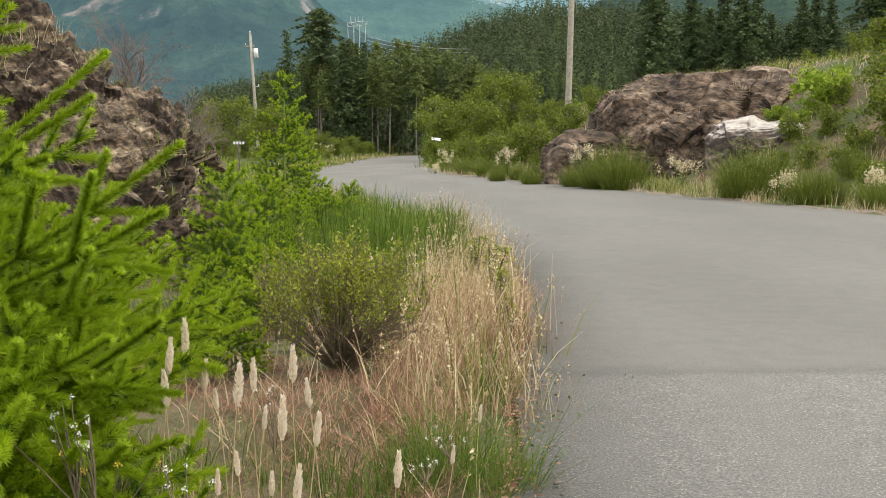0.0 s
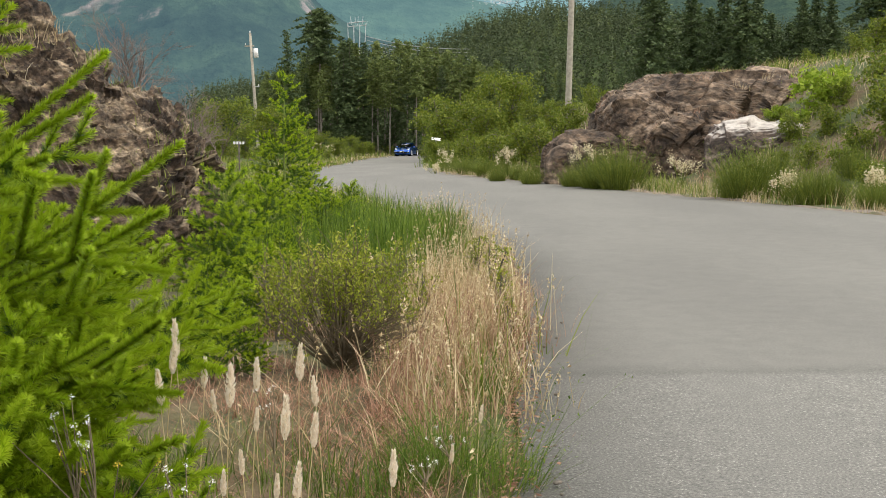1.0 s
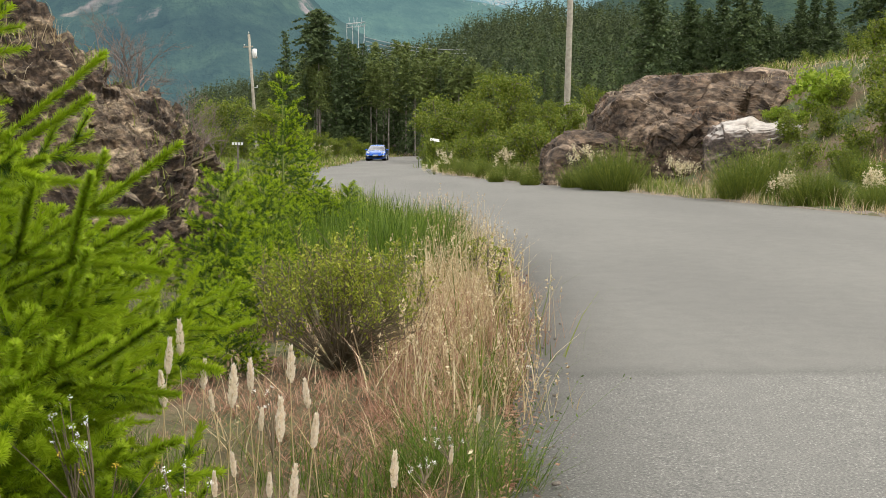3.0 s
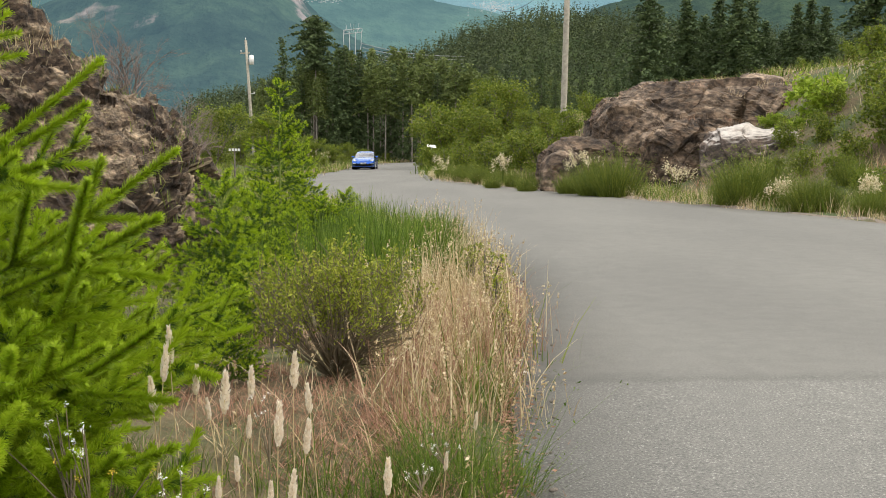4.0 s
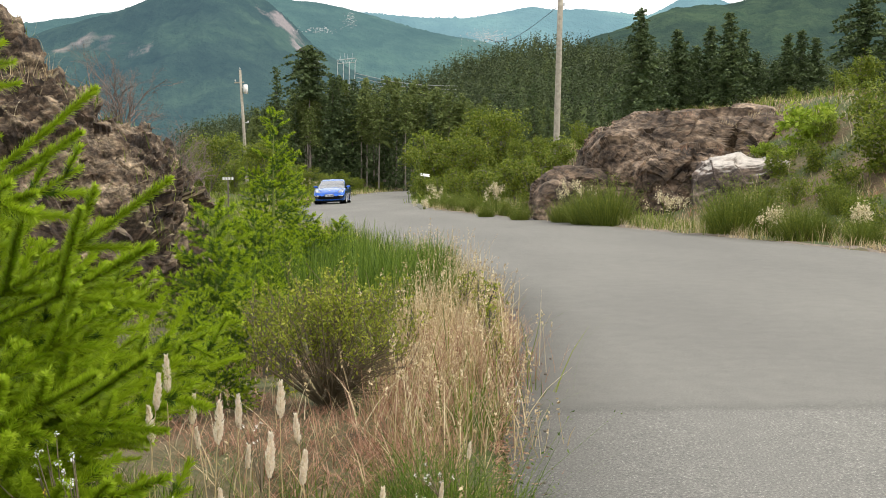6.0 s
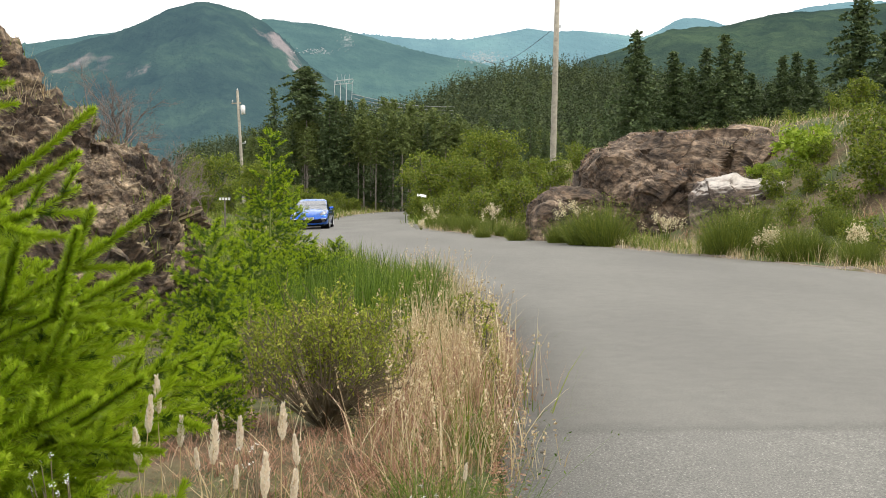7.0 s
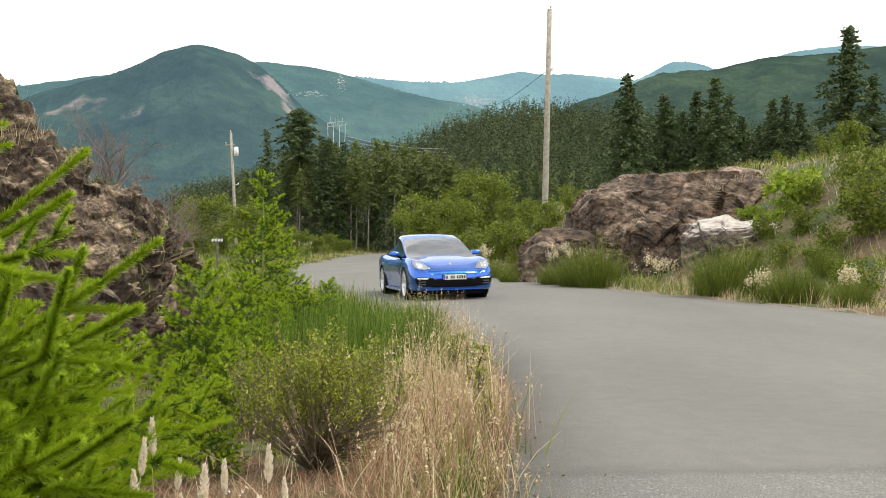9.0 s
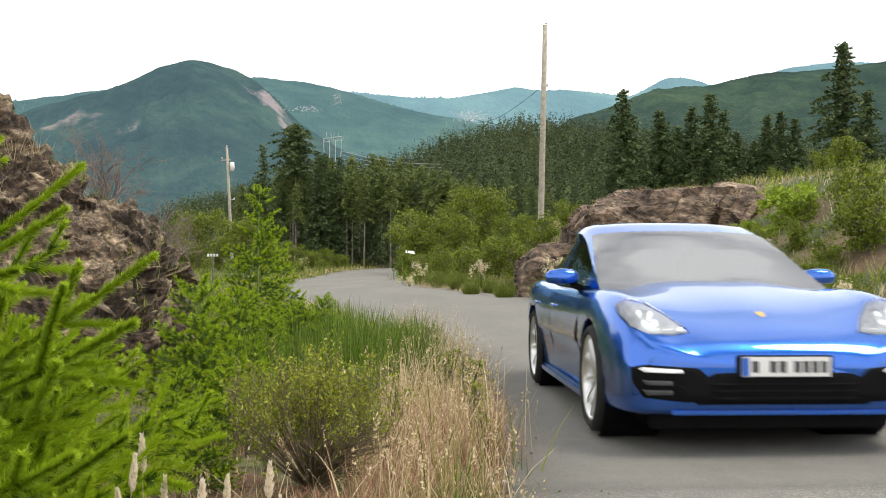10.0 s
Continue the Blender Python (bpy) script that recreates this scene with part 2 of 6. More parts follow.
ALDER = foliage("alder_leaves", (0.07, 0.115, 0.012), (0.155, 0.205, 0.020), (0.29, 0.33, 0.045), 0.5, 0.35, 0.6)
BRIGHT_LEAF = foliage("bright_shrub_leaves", (0.14, 0.22, 0.02), (0.27, 0.38, 0.03), (0.45, 0.53, 0.08), 0.5, 0.45, 1.0)
BROOM = foliage("broom_stems", (0.055, 0.09, 0.012), (0.135, 0.18, 0.024), (0.27, 0.30, 0.05), 0.6, 0.25, 1.5)
GRASS_GREEN = foliage("green_grass_blades", (0.040, 0.070, 0.010), (0.15, 0.22, 0.024), (0.38, 0.43, 0.085), 0.5, 0.35, 1.2)
GRASS_DRY = foliage("dry_grass_blades", (0.27, 0.18, 0.09), (0.62, 0.49, 0.28), (0.93, 0.83, 0.60), 0.5, 0.35, 1.8)
GRASS_RED = foliage("reddish_dry_grass", (0.19, 0.095, 0.06), (0.42, 0.24, 0.16), (0.68, 0.46, 0.33), 0.65, 0.3, 1.5)
SEED = foliage("grass_seed_heads", (0.84, 0.74, 0.60), (0.92, 0.84, 0.71), (0.96, 0.92, 0.83), 0.8, 0.45, 3.0)
GREEN_STEM = foliage("green_broom_stems", (0.032, 0.070, 0.009), (0.105, 0.180, 0.018), (0.27, 0.36, 0.06), 0.5, 0.4, 1.5)
PINE_BARK = plain("pale_pine_bark", (0.24, 0.21, 0.18), 0.9, vary=0.3, scale=3)
BUSH_LEAF = foliage("olive_broom_leaves", (0.085, 0.125, 0.012), (0.25, 0.30, 0.028), (0.54, 0.56, 0.085), 0.45, 0.45, 2.0)
CREAM = foliage("cream_blossom", (0.55, 0.45, 0.28), (0.70, 0.62, 0.42), (0.82, 0.76, 0.58), 0.8, 0.3, 2.0)
# the near hill's material also glows very faintly in place of haze
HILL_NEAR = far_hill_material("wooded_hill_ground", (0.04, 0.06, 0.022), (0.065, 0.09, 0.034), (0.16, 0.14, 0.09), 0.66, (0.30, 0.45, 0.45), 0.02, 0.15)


# ---- mesh helpers ----
def mesh_from(name, verts, faces, smooth=False):
    """A mesh from arrays: faces of one size, or a list of such arrays."""
    groups = faces if isinstance(faces, list) else [faces]
    groups = [np.asarray(g, dtype=np.int32) for g in groups if len(g)]
    me = bpy.data.meshes.new(name)
    verts = np.asarray(verts, dtype=np.float32)
    me.vertices.add(len(verts))
    me.vertices.foreach_set("co", verts.ravel())
    loops = np.concatenate([g.ravel() for g in groups])
    sizes = np.concatenate([np.full(len(g), g.shape[1], dtype=np.int32) for g in groups])
    me.loops.add(len(loops))
    me.loops.foreach_set("vertex_index", loops)
    me.polygons.add(len(sizes))
    me.polygons.foreach_set("loop_start", np.concatenate([[0], np.cumsum(sizes)[:-1]]).astype(np.int32))
    me.polygons.foreach_set("use_smooth", np.full(len(sizes), smooth))
    me.update(calc_edges=True)
    me.validate()
    return me


def thing(name, me, mat, label="", category="", group="", kind=""):
    if me is not None and mat is not None and not me.materials:
        me.materials.append(mat)
    return tagged(new(name, me), label, category, group, kind)


def part(name, me, mat, parent, label=""):
    if not isinstance(me, bpy.types.Mesh):
        bm, me = me, bpy.data.meshes.new(name)
        bm.to_mesh(me)
        bm.free()
    if not me.materials:
        me.materials.append(mat)
    ob = new(name, me)
    ob.parent = parent
    return tagged(ob, label)


def join(pieces):
    """Several (verts, faces) with faces of one size into one."""
    vs, fs, k = [], [], 0
    for v, f in pieces:
        vs.append(v)
        fs.append(np.asarray(f) + k)
        k += len(v)
    return np.concatenate(vs), np.concatenate(fs)


def tubes(paths, radii, sides=5):
    """Tapered tubes along polylines: quads."""
    out = []
    for p, r in zip(paths, radii):
        p = np.asarray(p, float)
        n = len(p)
        r = np.linspace(r[0], r[1], n) if len(r) == 2 else np.asarray(r)
        tan = np.gradient(p, axis=0)
        tan /= np.linalg.norm(tan, axis=1)[:, None] + 1e-9
        ref = np.where(np.abs(tan[:, 2:3]) > 0.9, [[1.0, 0, 0]], [[0, 0, 1.0]])
        a = np.cross(tan, ref)
        a /= np.linalg.norm(a, axis=1)[:, None] + 1e-9
        b = np.cross(tan, a)
        ang = np.arange(sides) * 2 * np.pi / sides
        v = p[:, None] + r[:, None, None] * (np.cos(ang)[None, :, None] * a[:, None] + np.sin(ang)[None, :, None] * b[:, None])
        i, j = np.meshgrid(np.arange(n - 1), np.arange(sides), indexing="ij")
        j2 = (j + 1) % sides
        f = np.stack([i * sides + j, i * sides + j2, (i + 1) * sides + j2, (i + 1) * sides + j], -1).reshape(-1, 4)
        out.append((v.reshape(-1, 3), f))
    return join(out)


def leaves(centres, size, rng, flat=0.0, long=1.7, sizes=None):
    """Small folded diamonds at random turns: two triangles each, joined along the rib."""
    n = len(centres)
    s = (np.asarray(sizes) if sizes is not None else size * rng.uniform(0.6, 1.3, n))[:, None]
    d = rng.normal(size=(n, 3))
    d[:, 2] *= 1 - flat
    d /= np.linalg.norm(d, axis=1)[:, None] + 1e-9
    e = np.cross(d, rng.normal(size=(n, 3)))
    e /= np.linalg.norm(e, axis=1)[:, None] + 1e-9
    nrm = np.cross(d, e)
    c = np.asarray(centres)
    v = np.stack([c - d * s * long / 2, c + e * s * 0.42 + nrm * s * 0.12, c + d * s * long / 2, c - e * s * 0.42 + nrm * s * 0.12], 1).reshape(-1, 3)
    k = np.arange(n)[:, None] * 4
    f = np.concatenate([k + [[0, 1, 2]], k + [[0, 2, 3]]], 1).reshape(-1, 3)
    return v, f


def blades(roots, heights, widths, rng, lean=0.35, droop=0.3, segs=3, bias=(0, 0)):
    """Grass blades: tapered, bent strips of quads."""
    n = len(roots)
    az = rng.uniform(0, 2 * np.pi, n)
    out = np.stack([np.cos(az), np.sin(az), np.zeros(n)], 1)
    ln = np.abs(rng.normal(0, lean, n))
    side = np.stack([-np.sin(az + rng.uniform(-1.5, 1.5, n)), np.cos(az), np.zeros(n)], 1)
    side /= np.linalg.norm(side, axis=1)[:, None] + 1e-6
    h, w = np.asarray(heights)[:, None], np.asarray(widths)[:, None]
    rows = []
    for k in range(segs + 1):
        u = k / segs
        c = roots + out * h * (ln[:, None] * u + droop * rng.uniform(0.2, 1.4, (n, 1)) * u ** 2.4 if k == segs else ln[:, None] * u + droop * 0.7 * u ** 2.4)
        c = c + np.array([[bias[0], bias[1], 0]]) * h * u ** 2
        c[:, 2] += (h[:, 0] * u * (1 - 0.25 * droop * u))
        ww = w * (1 - u) ** 0.7 * 0.5 + 0.0004
        rows.append(np.stack([c - side * ww, c + side * ww], 1))
    v = np.stack(rows, 1).reshape(-1, 3)
    k = np.arange(n)[:, None] * (2 * (segs + 1))
    f = np.concatenate([k + [[2 * s, 2 * s + 1, 2 * s + 3, 2 * s + 2]] for s in range(segs)], 1).reshape(-1, 4)
    return v, f


# ---- the lie of the land ----
EDGE_Y = [-400, -60, -40, -15, -5, 0, 3.6, 6.5, 9.3, 15, 21.8, 27, 33.5, 41, 50, 65, 98, 112, 122, 130, 136, 140, 150]
EDGE_X = [-40, -6, -4, -0.9, -0.3, 0, 0.25, 0.55, 0.75, 0.3, -1.5, -2.7, -4.7, -6.6, -7.5, -7.9, -7.9, -6.5, -3, 2, 9, 18, 45]
_yy = np.arange(-400, 150, 0.25)
_xx = np.interp(_yy, EDGE_Y, EDGE_X)
_ker = np.exp(-0.5 * (np.arange(-24, 25) * 0.25 / 1.6) ** 2)
_xx = np.convolve(np.pad(_xx, 24, mode="edge"), _ker / _ker.sum(), mode="valid")
ROAD_WIDTH = 7.0


def left_edge(y):
    return np.interp(y, _yy, _xx)


def slope(y):
    return (left_edge(np.asarray(y) + 0.5) - left_edge(np.asarray(y) - 0.5))


def road_z(y):
    return np.interp(y, [-400, 5, 9.5, 15, 23, 35, 50, 65, 82, 100, 115, 140, 200], [0, 0, -0.07, -0.15, -0.2, -0.25, -0.29, -0.32, -0.33, -0.24, -0.12, 0.0, 0.0])


def step(a, b, v):
    u = np.clip((np.asarray(v, float) - a) / (b - a), 0, 1)
    return u * u * (3 - 2 * u)


def rough_noise(x, y, s):
    """Cheap smooth bumps."""
    return (np.sin(x * s + 1.3 * np.sin(y * s * 0.7)) * np.cos(y * s * 1.1 + np.sin(x * s * 0.6 + 2))
            + 0.5 * np.sin(x * s * 2.3 + 0.7) * np.sin(y * s * 2.1 + 1.9) + 0.25 * np.sin(x * s * 4.7 + y * s * 3.9))


def across(x, y):
    """Metres to the right of the road's left edge, square to it."""
    k = slope(y)
    return (x - left_edge(y)) / np.sqrt(1 + k * k)


def fall(a, y):
    """How much the road's cross slope lifts a place that lies a metres in from the left edge."""
    return 0.17 * np.clip(a / ROAD_WIDTH, 0, 1) * step(6, 16, y) * (1 - step(60, 90, y))


def land(x, y):
    x, y = np.asarray(x, float), np.asarray(y, float)
    a = across(x, y)
    z = road_z(y) - 0.05 + fall(a, y)
    r = a - ROAD_WIDTH
    bank = 4.2 * step(1.5, 12, r) + 0.05 * np.clip(r - 11, 0, 120)
    z = z + bank * step(12, 26, y) * (1 - step(85, 125, y))
    z = z + 1.2 * step(2, 14, r) * (1 - step(12, 26, y)) * step(-10, 10, y)
    z = z + 0.9 * step(2.5, 7, -a) * step(-2, 6, y)
    z = z + np.where((a < -0.2) | (r > 0.2), 0.06 * rough_noise(x, y, 1.7) * np.minimum(1, np.maximum(-a, r)) + 0.04, 0)
    d = np.hypot(x, y)
    z = z + step(150, 600, d) * 8 * rough_noise(x, y, 0.006)
    return z


def road_structure():
    ys = np.concatenate([np.arange(-60, 0, 2.0), np.arange(0, 60, 0.5), np.arange(60, 146, 1.0)])
    us = np.linspace(0, 1, 9)
    rng = np.random.default_rng(3)
    k = slope(ys)
    nx, ny = 1 / np.sqrt(1 + k * k), -k / np.sqrt(1 + k * k)
    wob = 0.03 * np.sin(ys * 2.1) + 0.015 * np.sin(ys * 5.3 + 1) + 0.01 * rng.normal(size=len(ys)) * (ys < 40)
    v = []
    for u in us:
        off = u * ROAD_WIDTH + wob * (1 if u == 0 else (-1 if u == 1 else 0))
        v.append(np.stack([left_edge(ys) + nx * off, ys + ny * off, road_z(ys) + fall(u * ROAD_WIDTH, ys) + 0.03 * (1 - (2 * u - 1) ** 2) - 0.015], 1))
    top = np.stack(v, 1)
    n, c = len(ys), len(us)
    grid = np.arange(n * c).reshape(n, c)
    f = np.stack([grid[:-1, :-1], grid[:-1, 1:], grid[1:, 1:], grid[1:, :-1]], -1).reshape(-1, 4)
    v = top.reshape(-1, 3)
    skirt = np.concatenate([top[:, 0] - [0, 0, 0.08], top[:, -1] - [0, 0, 0.08]])
    a = np.arange(n)
    L, R = len(v) + a, len(v) + n + a
    f2 = np.concatenate([np.stack([L[:-1], grid[:-1, 0], grid[1:, 0], L[1:]], -1), np.stack([grid[:-1, -1], R[:-1], R[1:], grid[1:, -1]], -1)])
    thing("road", mesh_from("road", np.concatenate([v, skirt]), np.concatenate([f, f2]), True), ASPHALT,
          "grey worn asphalt road curving through the hills", "road", kind="structure")


def ground_structure():
    def axis(core, cells, grow, far):
        p = [core * i / cells for i in range(cells + 1)]
        st = core / cells
        while p[-1] < far:
            st *= grow
            p.append(p[-1] + st)
        return np.array(p)
    right = axis(16, 44, 1.09, 4600)
    xs = np.concatenate([-right[::-1][:-1], right])
    ahead = axis(48, 110, 1.07, 4600)
    behind = axis(6, 8, 1.25, 4600)
    ys = np.concatenate([-behind[::-1][:-1], ahead])
    X, Y = np.meshgrid(xs, ys)
    v = np.stack([X, Y, land(X, Y)], -1).reshape(-1, 3)
    g = np.arange(len(v)).reshape(X.shape)
    f = np.stack([g[:-1, :-1], g[:-1, 1:], g[1:, 1:], g[1:, :-1]], -1).reshape(-1, 4)
    thing("ground", mesh_from("ground", v, f, True), GROUND, "rough ground of dry litter, turf and heath", "ground", kind="structure")


def ridge(name, label, dist, profile, mat, depth, seed, rough, base=-30.0):
    """A hill range: a crest line given as (bearing slope, rise slope), falling off to the front and the back."""
    rng = np.random.default_rng(seed)
    px, pz = [p[0] for p in profile], [p[1] for p in profile]
    n, rows = 420, 36
    b = np.linspace(px[0], px[-1], n)
    crest = np.interp(b, px, pz)
    k = np.hanning(15)
    crest = np.convolve(np.pad(crest, 7, mode="edge"), k / k.sum(), mode="valid")
    v = np.zeros((rows, n, 3))
    for r in range(rows):
        u = r / (rows - 1) * 1.35
        d = dist + (u - 1) * depth
        fall = np.sin(min(u, 1) * np.pi / 2) ** 1.25 if u <= 1 else 1 - ((u - 1) / 0.35) ** 2 * 0.5
        z = base + (crest * dist + EYE - base) * fall
        amp = rough * dist * 0.012 * min(1.0, 3 * abs(1 - u))
        for i in range(n):
            p = Vector((b[i] * dist * 3.2 / dist * 2, d / dist * 6, seed * 3.1))
            z[i] -= amp * abs(1.1 * noise.fractal(p * 2.2, 0.9, 2.1, 6) + 0.8 * noise.ridged_multi_fractal(p * 1.1, 0.9, 2.0, 4, 1.0, 2.0) - 0.5)
        z += rng.normal(0, rough * dist * 0.0019, n) * float(step(0.95, 0.99, u))
        v[r, :, 0], v[r, :, 1], v[r, :, 2] = b * d, d, z
    g = np.arange(rows * n).reshape(rows, n)
    f = np.stack([g[:-1, :-1], g[:-1, 1:], g[1:, 1:], g[1:, :-1]], -1).reshape(-1, 4)
    return thing(name, mesh_from(name, v.reshape(-1, 3), f, True), mat, label, "hill", kind="structure"), (b, crest)


def shaped(pts):
    """Bearings and rises from tenths of a degree-like slope units."""
    return [(a / 1000, h / 1000) for a, h in pts]


# each range carries blue haze as a glow, stronger with distance
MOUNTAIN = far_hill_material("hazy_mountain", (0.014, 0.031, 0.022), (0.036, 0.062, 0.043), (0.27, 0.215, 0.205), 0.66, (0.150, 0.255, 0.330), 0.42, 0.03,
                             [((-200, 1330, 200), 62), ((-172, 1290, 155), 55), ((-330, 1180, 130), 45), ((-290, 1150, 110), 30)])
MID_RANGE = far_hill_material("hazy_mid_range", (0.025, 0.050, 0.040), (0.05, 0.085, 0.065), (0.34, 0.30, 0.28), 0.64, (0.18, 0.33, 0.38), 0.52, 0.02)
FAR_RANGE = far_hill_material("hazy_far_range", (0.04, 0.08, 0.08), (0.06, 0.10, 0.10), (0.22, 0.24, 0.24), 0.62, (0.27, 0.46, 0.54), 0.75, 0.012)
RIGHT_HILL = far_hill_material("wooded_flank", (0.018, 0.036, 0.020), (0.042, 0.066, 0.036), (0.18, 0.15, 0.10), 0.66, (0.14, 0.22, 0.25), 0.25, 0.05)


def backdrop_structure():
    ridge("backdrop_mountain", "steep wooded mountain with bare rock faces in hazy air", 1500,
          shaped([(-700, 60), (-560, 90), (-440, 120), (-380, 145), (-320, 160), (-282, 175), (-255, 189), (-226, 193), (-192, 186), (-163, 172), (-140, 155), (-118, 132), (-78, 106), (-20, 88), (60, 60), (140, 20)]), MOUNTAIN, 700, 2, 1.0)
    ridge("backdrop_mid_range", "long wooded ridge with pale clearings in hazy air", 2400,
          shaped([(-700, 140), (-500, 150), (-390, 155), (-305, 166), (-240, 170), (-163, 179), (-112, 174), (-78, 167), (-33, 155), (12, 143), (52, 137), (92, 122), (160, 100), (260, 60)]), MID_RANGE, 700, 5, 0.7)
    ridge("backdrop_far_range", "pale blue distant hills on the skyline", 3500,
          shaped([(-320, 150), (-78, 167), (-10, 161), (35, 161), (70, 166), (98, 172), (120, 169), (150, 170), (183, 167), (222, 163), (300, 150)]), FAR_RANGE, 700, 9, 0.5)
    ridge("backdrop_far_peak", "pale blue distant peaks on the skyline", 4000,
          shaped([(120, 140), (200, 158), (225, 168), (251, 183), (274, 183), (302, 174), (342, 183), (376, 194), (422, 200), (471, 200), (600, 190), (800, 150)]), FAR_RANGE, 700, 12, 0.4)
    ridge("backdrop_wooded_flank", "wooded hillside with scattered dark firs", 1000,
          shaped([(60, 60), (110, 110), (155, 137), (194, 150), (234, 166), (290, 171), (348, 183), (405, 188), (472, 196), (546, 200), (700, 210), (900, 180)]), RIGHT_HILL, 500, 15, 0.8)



def shoulder_structure():
    """Bare gravel along the far edge of the asphalt, wider at the turnout."""
    ys = np.arange(10, 62, 0.4)
    k = slope(ys)
    nx, ny = 1 / np.sqrt(1 + k * k), -k / np.sqrt(1 + k * k)
    wide = 0.45 + 1.5 * np.exp(-((ys - 26.5) / 2.6) ** 2) + 0.12 * np.sin(ys * 1.7) + 0.08 * np.sin(ys * 4.1)
    rows = []
    for u in np.linspace(0, 1, 6):
        off = ROAD_WIDTH - 0.10 + u * wide
        x, y = left_edge(ys) + nx * off, ys + ny * off
        rows.append(np.stack([x, y, land(x, y) + (0.03 if u == 0 else (0.015 if u < 1 else -0.03))], 1))
    v = np.stack(rows, 1)
    n, c = v.shape[:2]
    g = np.arange(n * c).reshape(n, c)
    f = np.stack([g[:-1, :-1], g[:-1, 1:], g[1:, 1:], g[1:, :-1]], -1).reshape(-1, 4)
    thing("ground_shoulder", mesh_from("ground_shoulder", v.reshape(-1, 3), f, True), GRAVEL, "pale gravel shoulder beside the asphalt", "ground", kind="structure")


road_structure()
shoulder_structure()
ground_structure()
backdrop_structure()


# ---- rocks ----
def blob(centre, radii, detail, seed, amp, freq, facet=0.3, dip=(0.6, 0.5), box=0.8, ledges=0.30, fine=1.0):
    """A rock body: a boxy round broken into tilted ledges and blocks."""
    bm = bmesh.new()
    bmesh.ops.create_icosphere(bm, subdivisions=detail, radius=1.0)
    off = Vector((seed * 7.3, seed * 1.9, seed * 4.1))
    tilt = Euler((dip[0], dip[1], 0.3)).to_matrix()
    for v in bm.verts:
        d = v.co.normalized()
        p = Vector([math.copysign(abs(c) ** box, c) * r for c, r in zip(d, radii)])
        q = tilt @ (p * freq) + off
        warp = noise.noise_vector(q * 0.9) * 0.22
        w = q + warp
        layer = w.z * 2.3 + 0.5 * noise.noise(q * 1.3)
        ledge = layer - math.floor(layer)
        r = 0.55 * noise.fractal(q * 0.8, 0.9, 2.1, 3)
        r += ledges * (ledge ** 1.6 - 0.4)
        r += facet * 1.9 * (noise.cell(Vector((w.x * 1.5, w.y * 1.5, layer * 0.5))) - 0.5)
        r += facet * 0.6 * (noise.cell(w * 3.4) - 0.5)
        r += 0.12 * (noise.ridged_multi_fractal(Vector((w.x * 1.9, w.y * 1.9, w.z * 3.0)), 0.8, 2.1, 5, 1.0, 2.0) * 0.5 - 0.6)
        if fine:
            r += 0.16 * noise.fractal(w * 4.0, 0.8, 2.2, 4) + 0.10 * (noise.ridged_multi_fractal(Vector((w.x * 6, w.y * 6, w.z * 9)), 0.8, 2.1, 3, 1.0, 2.0) * 0.5 - 0.5)
        v.co = p + d * amp * r + Vector(centre)
    return bm


def rock(name, label, mat, bodies, seed, dip=(0.6, 0.5), box=0.8):
    """A rock: one mass, or several crags that grow out of one another."""
    root = None if len(bodies) == 1 else thing(name, None, None, label, "rock")
    for i, (c, r, detail, amp, freq, facet) in enumerate(bodies):
        bm = blob(c, r, detail, seed + i, amp, freq, facet, dip, box, *((0.05, 0.0) if name == "boulder" else (0.30, 1.0)))
        for f in bm.faces:
            f.smooth = name == "boulder"
        me = bpy.data.meshes.new(name)
        bm.to_mesh(me)
        bm.free()
        if root is None:
            return thing(name, me, mat, label, "rock")
        part("crag", me, mat, root)
    return root


def rocks():
    rock("rock_outcrop", "dark brown weathered rock bank cut beside the road", ROCK_DARK, [
        ((-5.55, 10.4, 0.6), (1.55, 2.0, 2.45), 7, 0.36, 1.3, 0.55),
        ((-4.15, 10.2, 0.5), (1.15, 1.6, 1.58), 7, 0.28, 1.5, 0.45),
        ((-3.35, 10.5, 0.35), (1.00, 1.5, 1.42), 7, 0.24, 1.5, 0.45),
        ((-3.15, 9.3, 0.0), (0.90, 1.2, 1.0), 6, 0.24, 1.7, 0.55)], 3, (0.5, 0.9))
    rock("rock_outcrop", "large brown rounded rock outcrop above the road verge", ROCK_BROWN, [
        ((9.5, 35.8, 0.7), (4.3, 4.4, 3.0), 7, 0.28, 0.55, 0.36),
        ((6.6, 33.6, 0.5), (1.65, 2.2, 2.35), 7, 0.28, 0.7, 0.42),
        ((8.0, 31.7, 0.4), (2.1, 1.9, 1.95), 7, 0.28, 0.7, 0.40),
        ((4.7, 33.0, 0.1), (1.5, 1.6, 1.5), 6, 0.18, 0.8, 0.25)], 11, (0.2, -0.6), 0.68)
    rock("boulder", "pale boulder, sunlit top painted lighter, with a broken dark face", ROCK_LIT_TOP, [
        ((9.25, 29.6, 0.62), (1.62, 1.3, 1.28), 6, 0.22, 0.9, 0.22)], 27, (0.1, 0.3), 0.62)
    rock("boulder", "grey-brown slab leaning on the brown outcrop", ROCK_BROWN, [
        ((3.95, 31.3, 0.25), (0.75, 0.7, 0.9), 6, 0.16, 1.0, 0.4)], 31, (0.1, -0.8))


rocks()


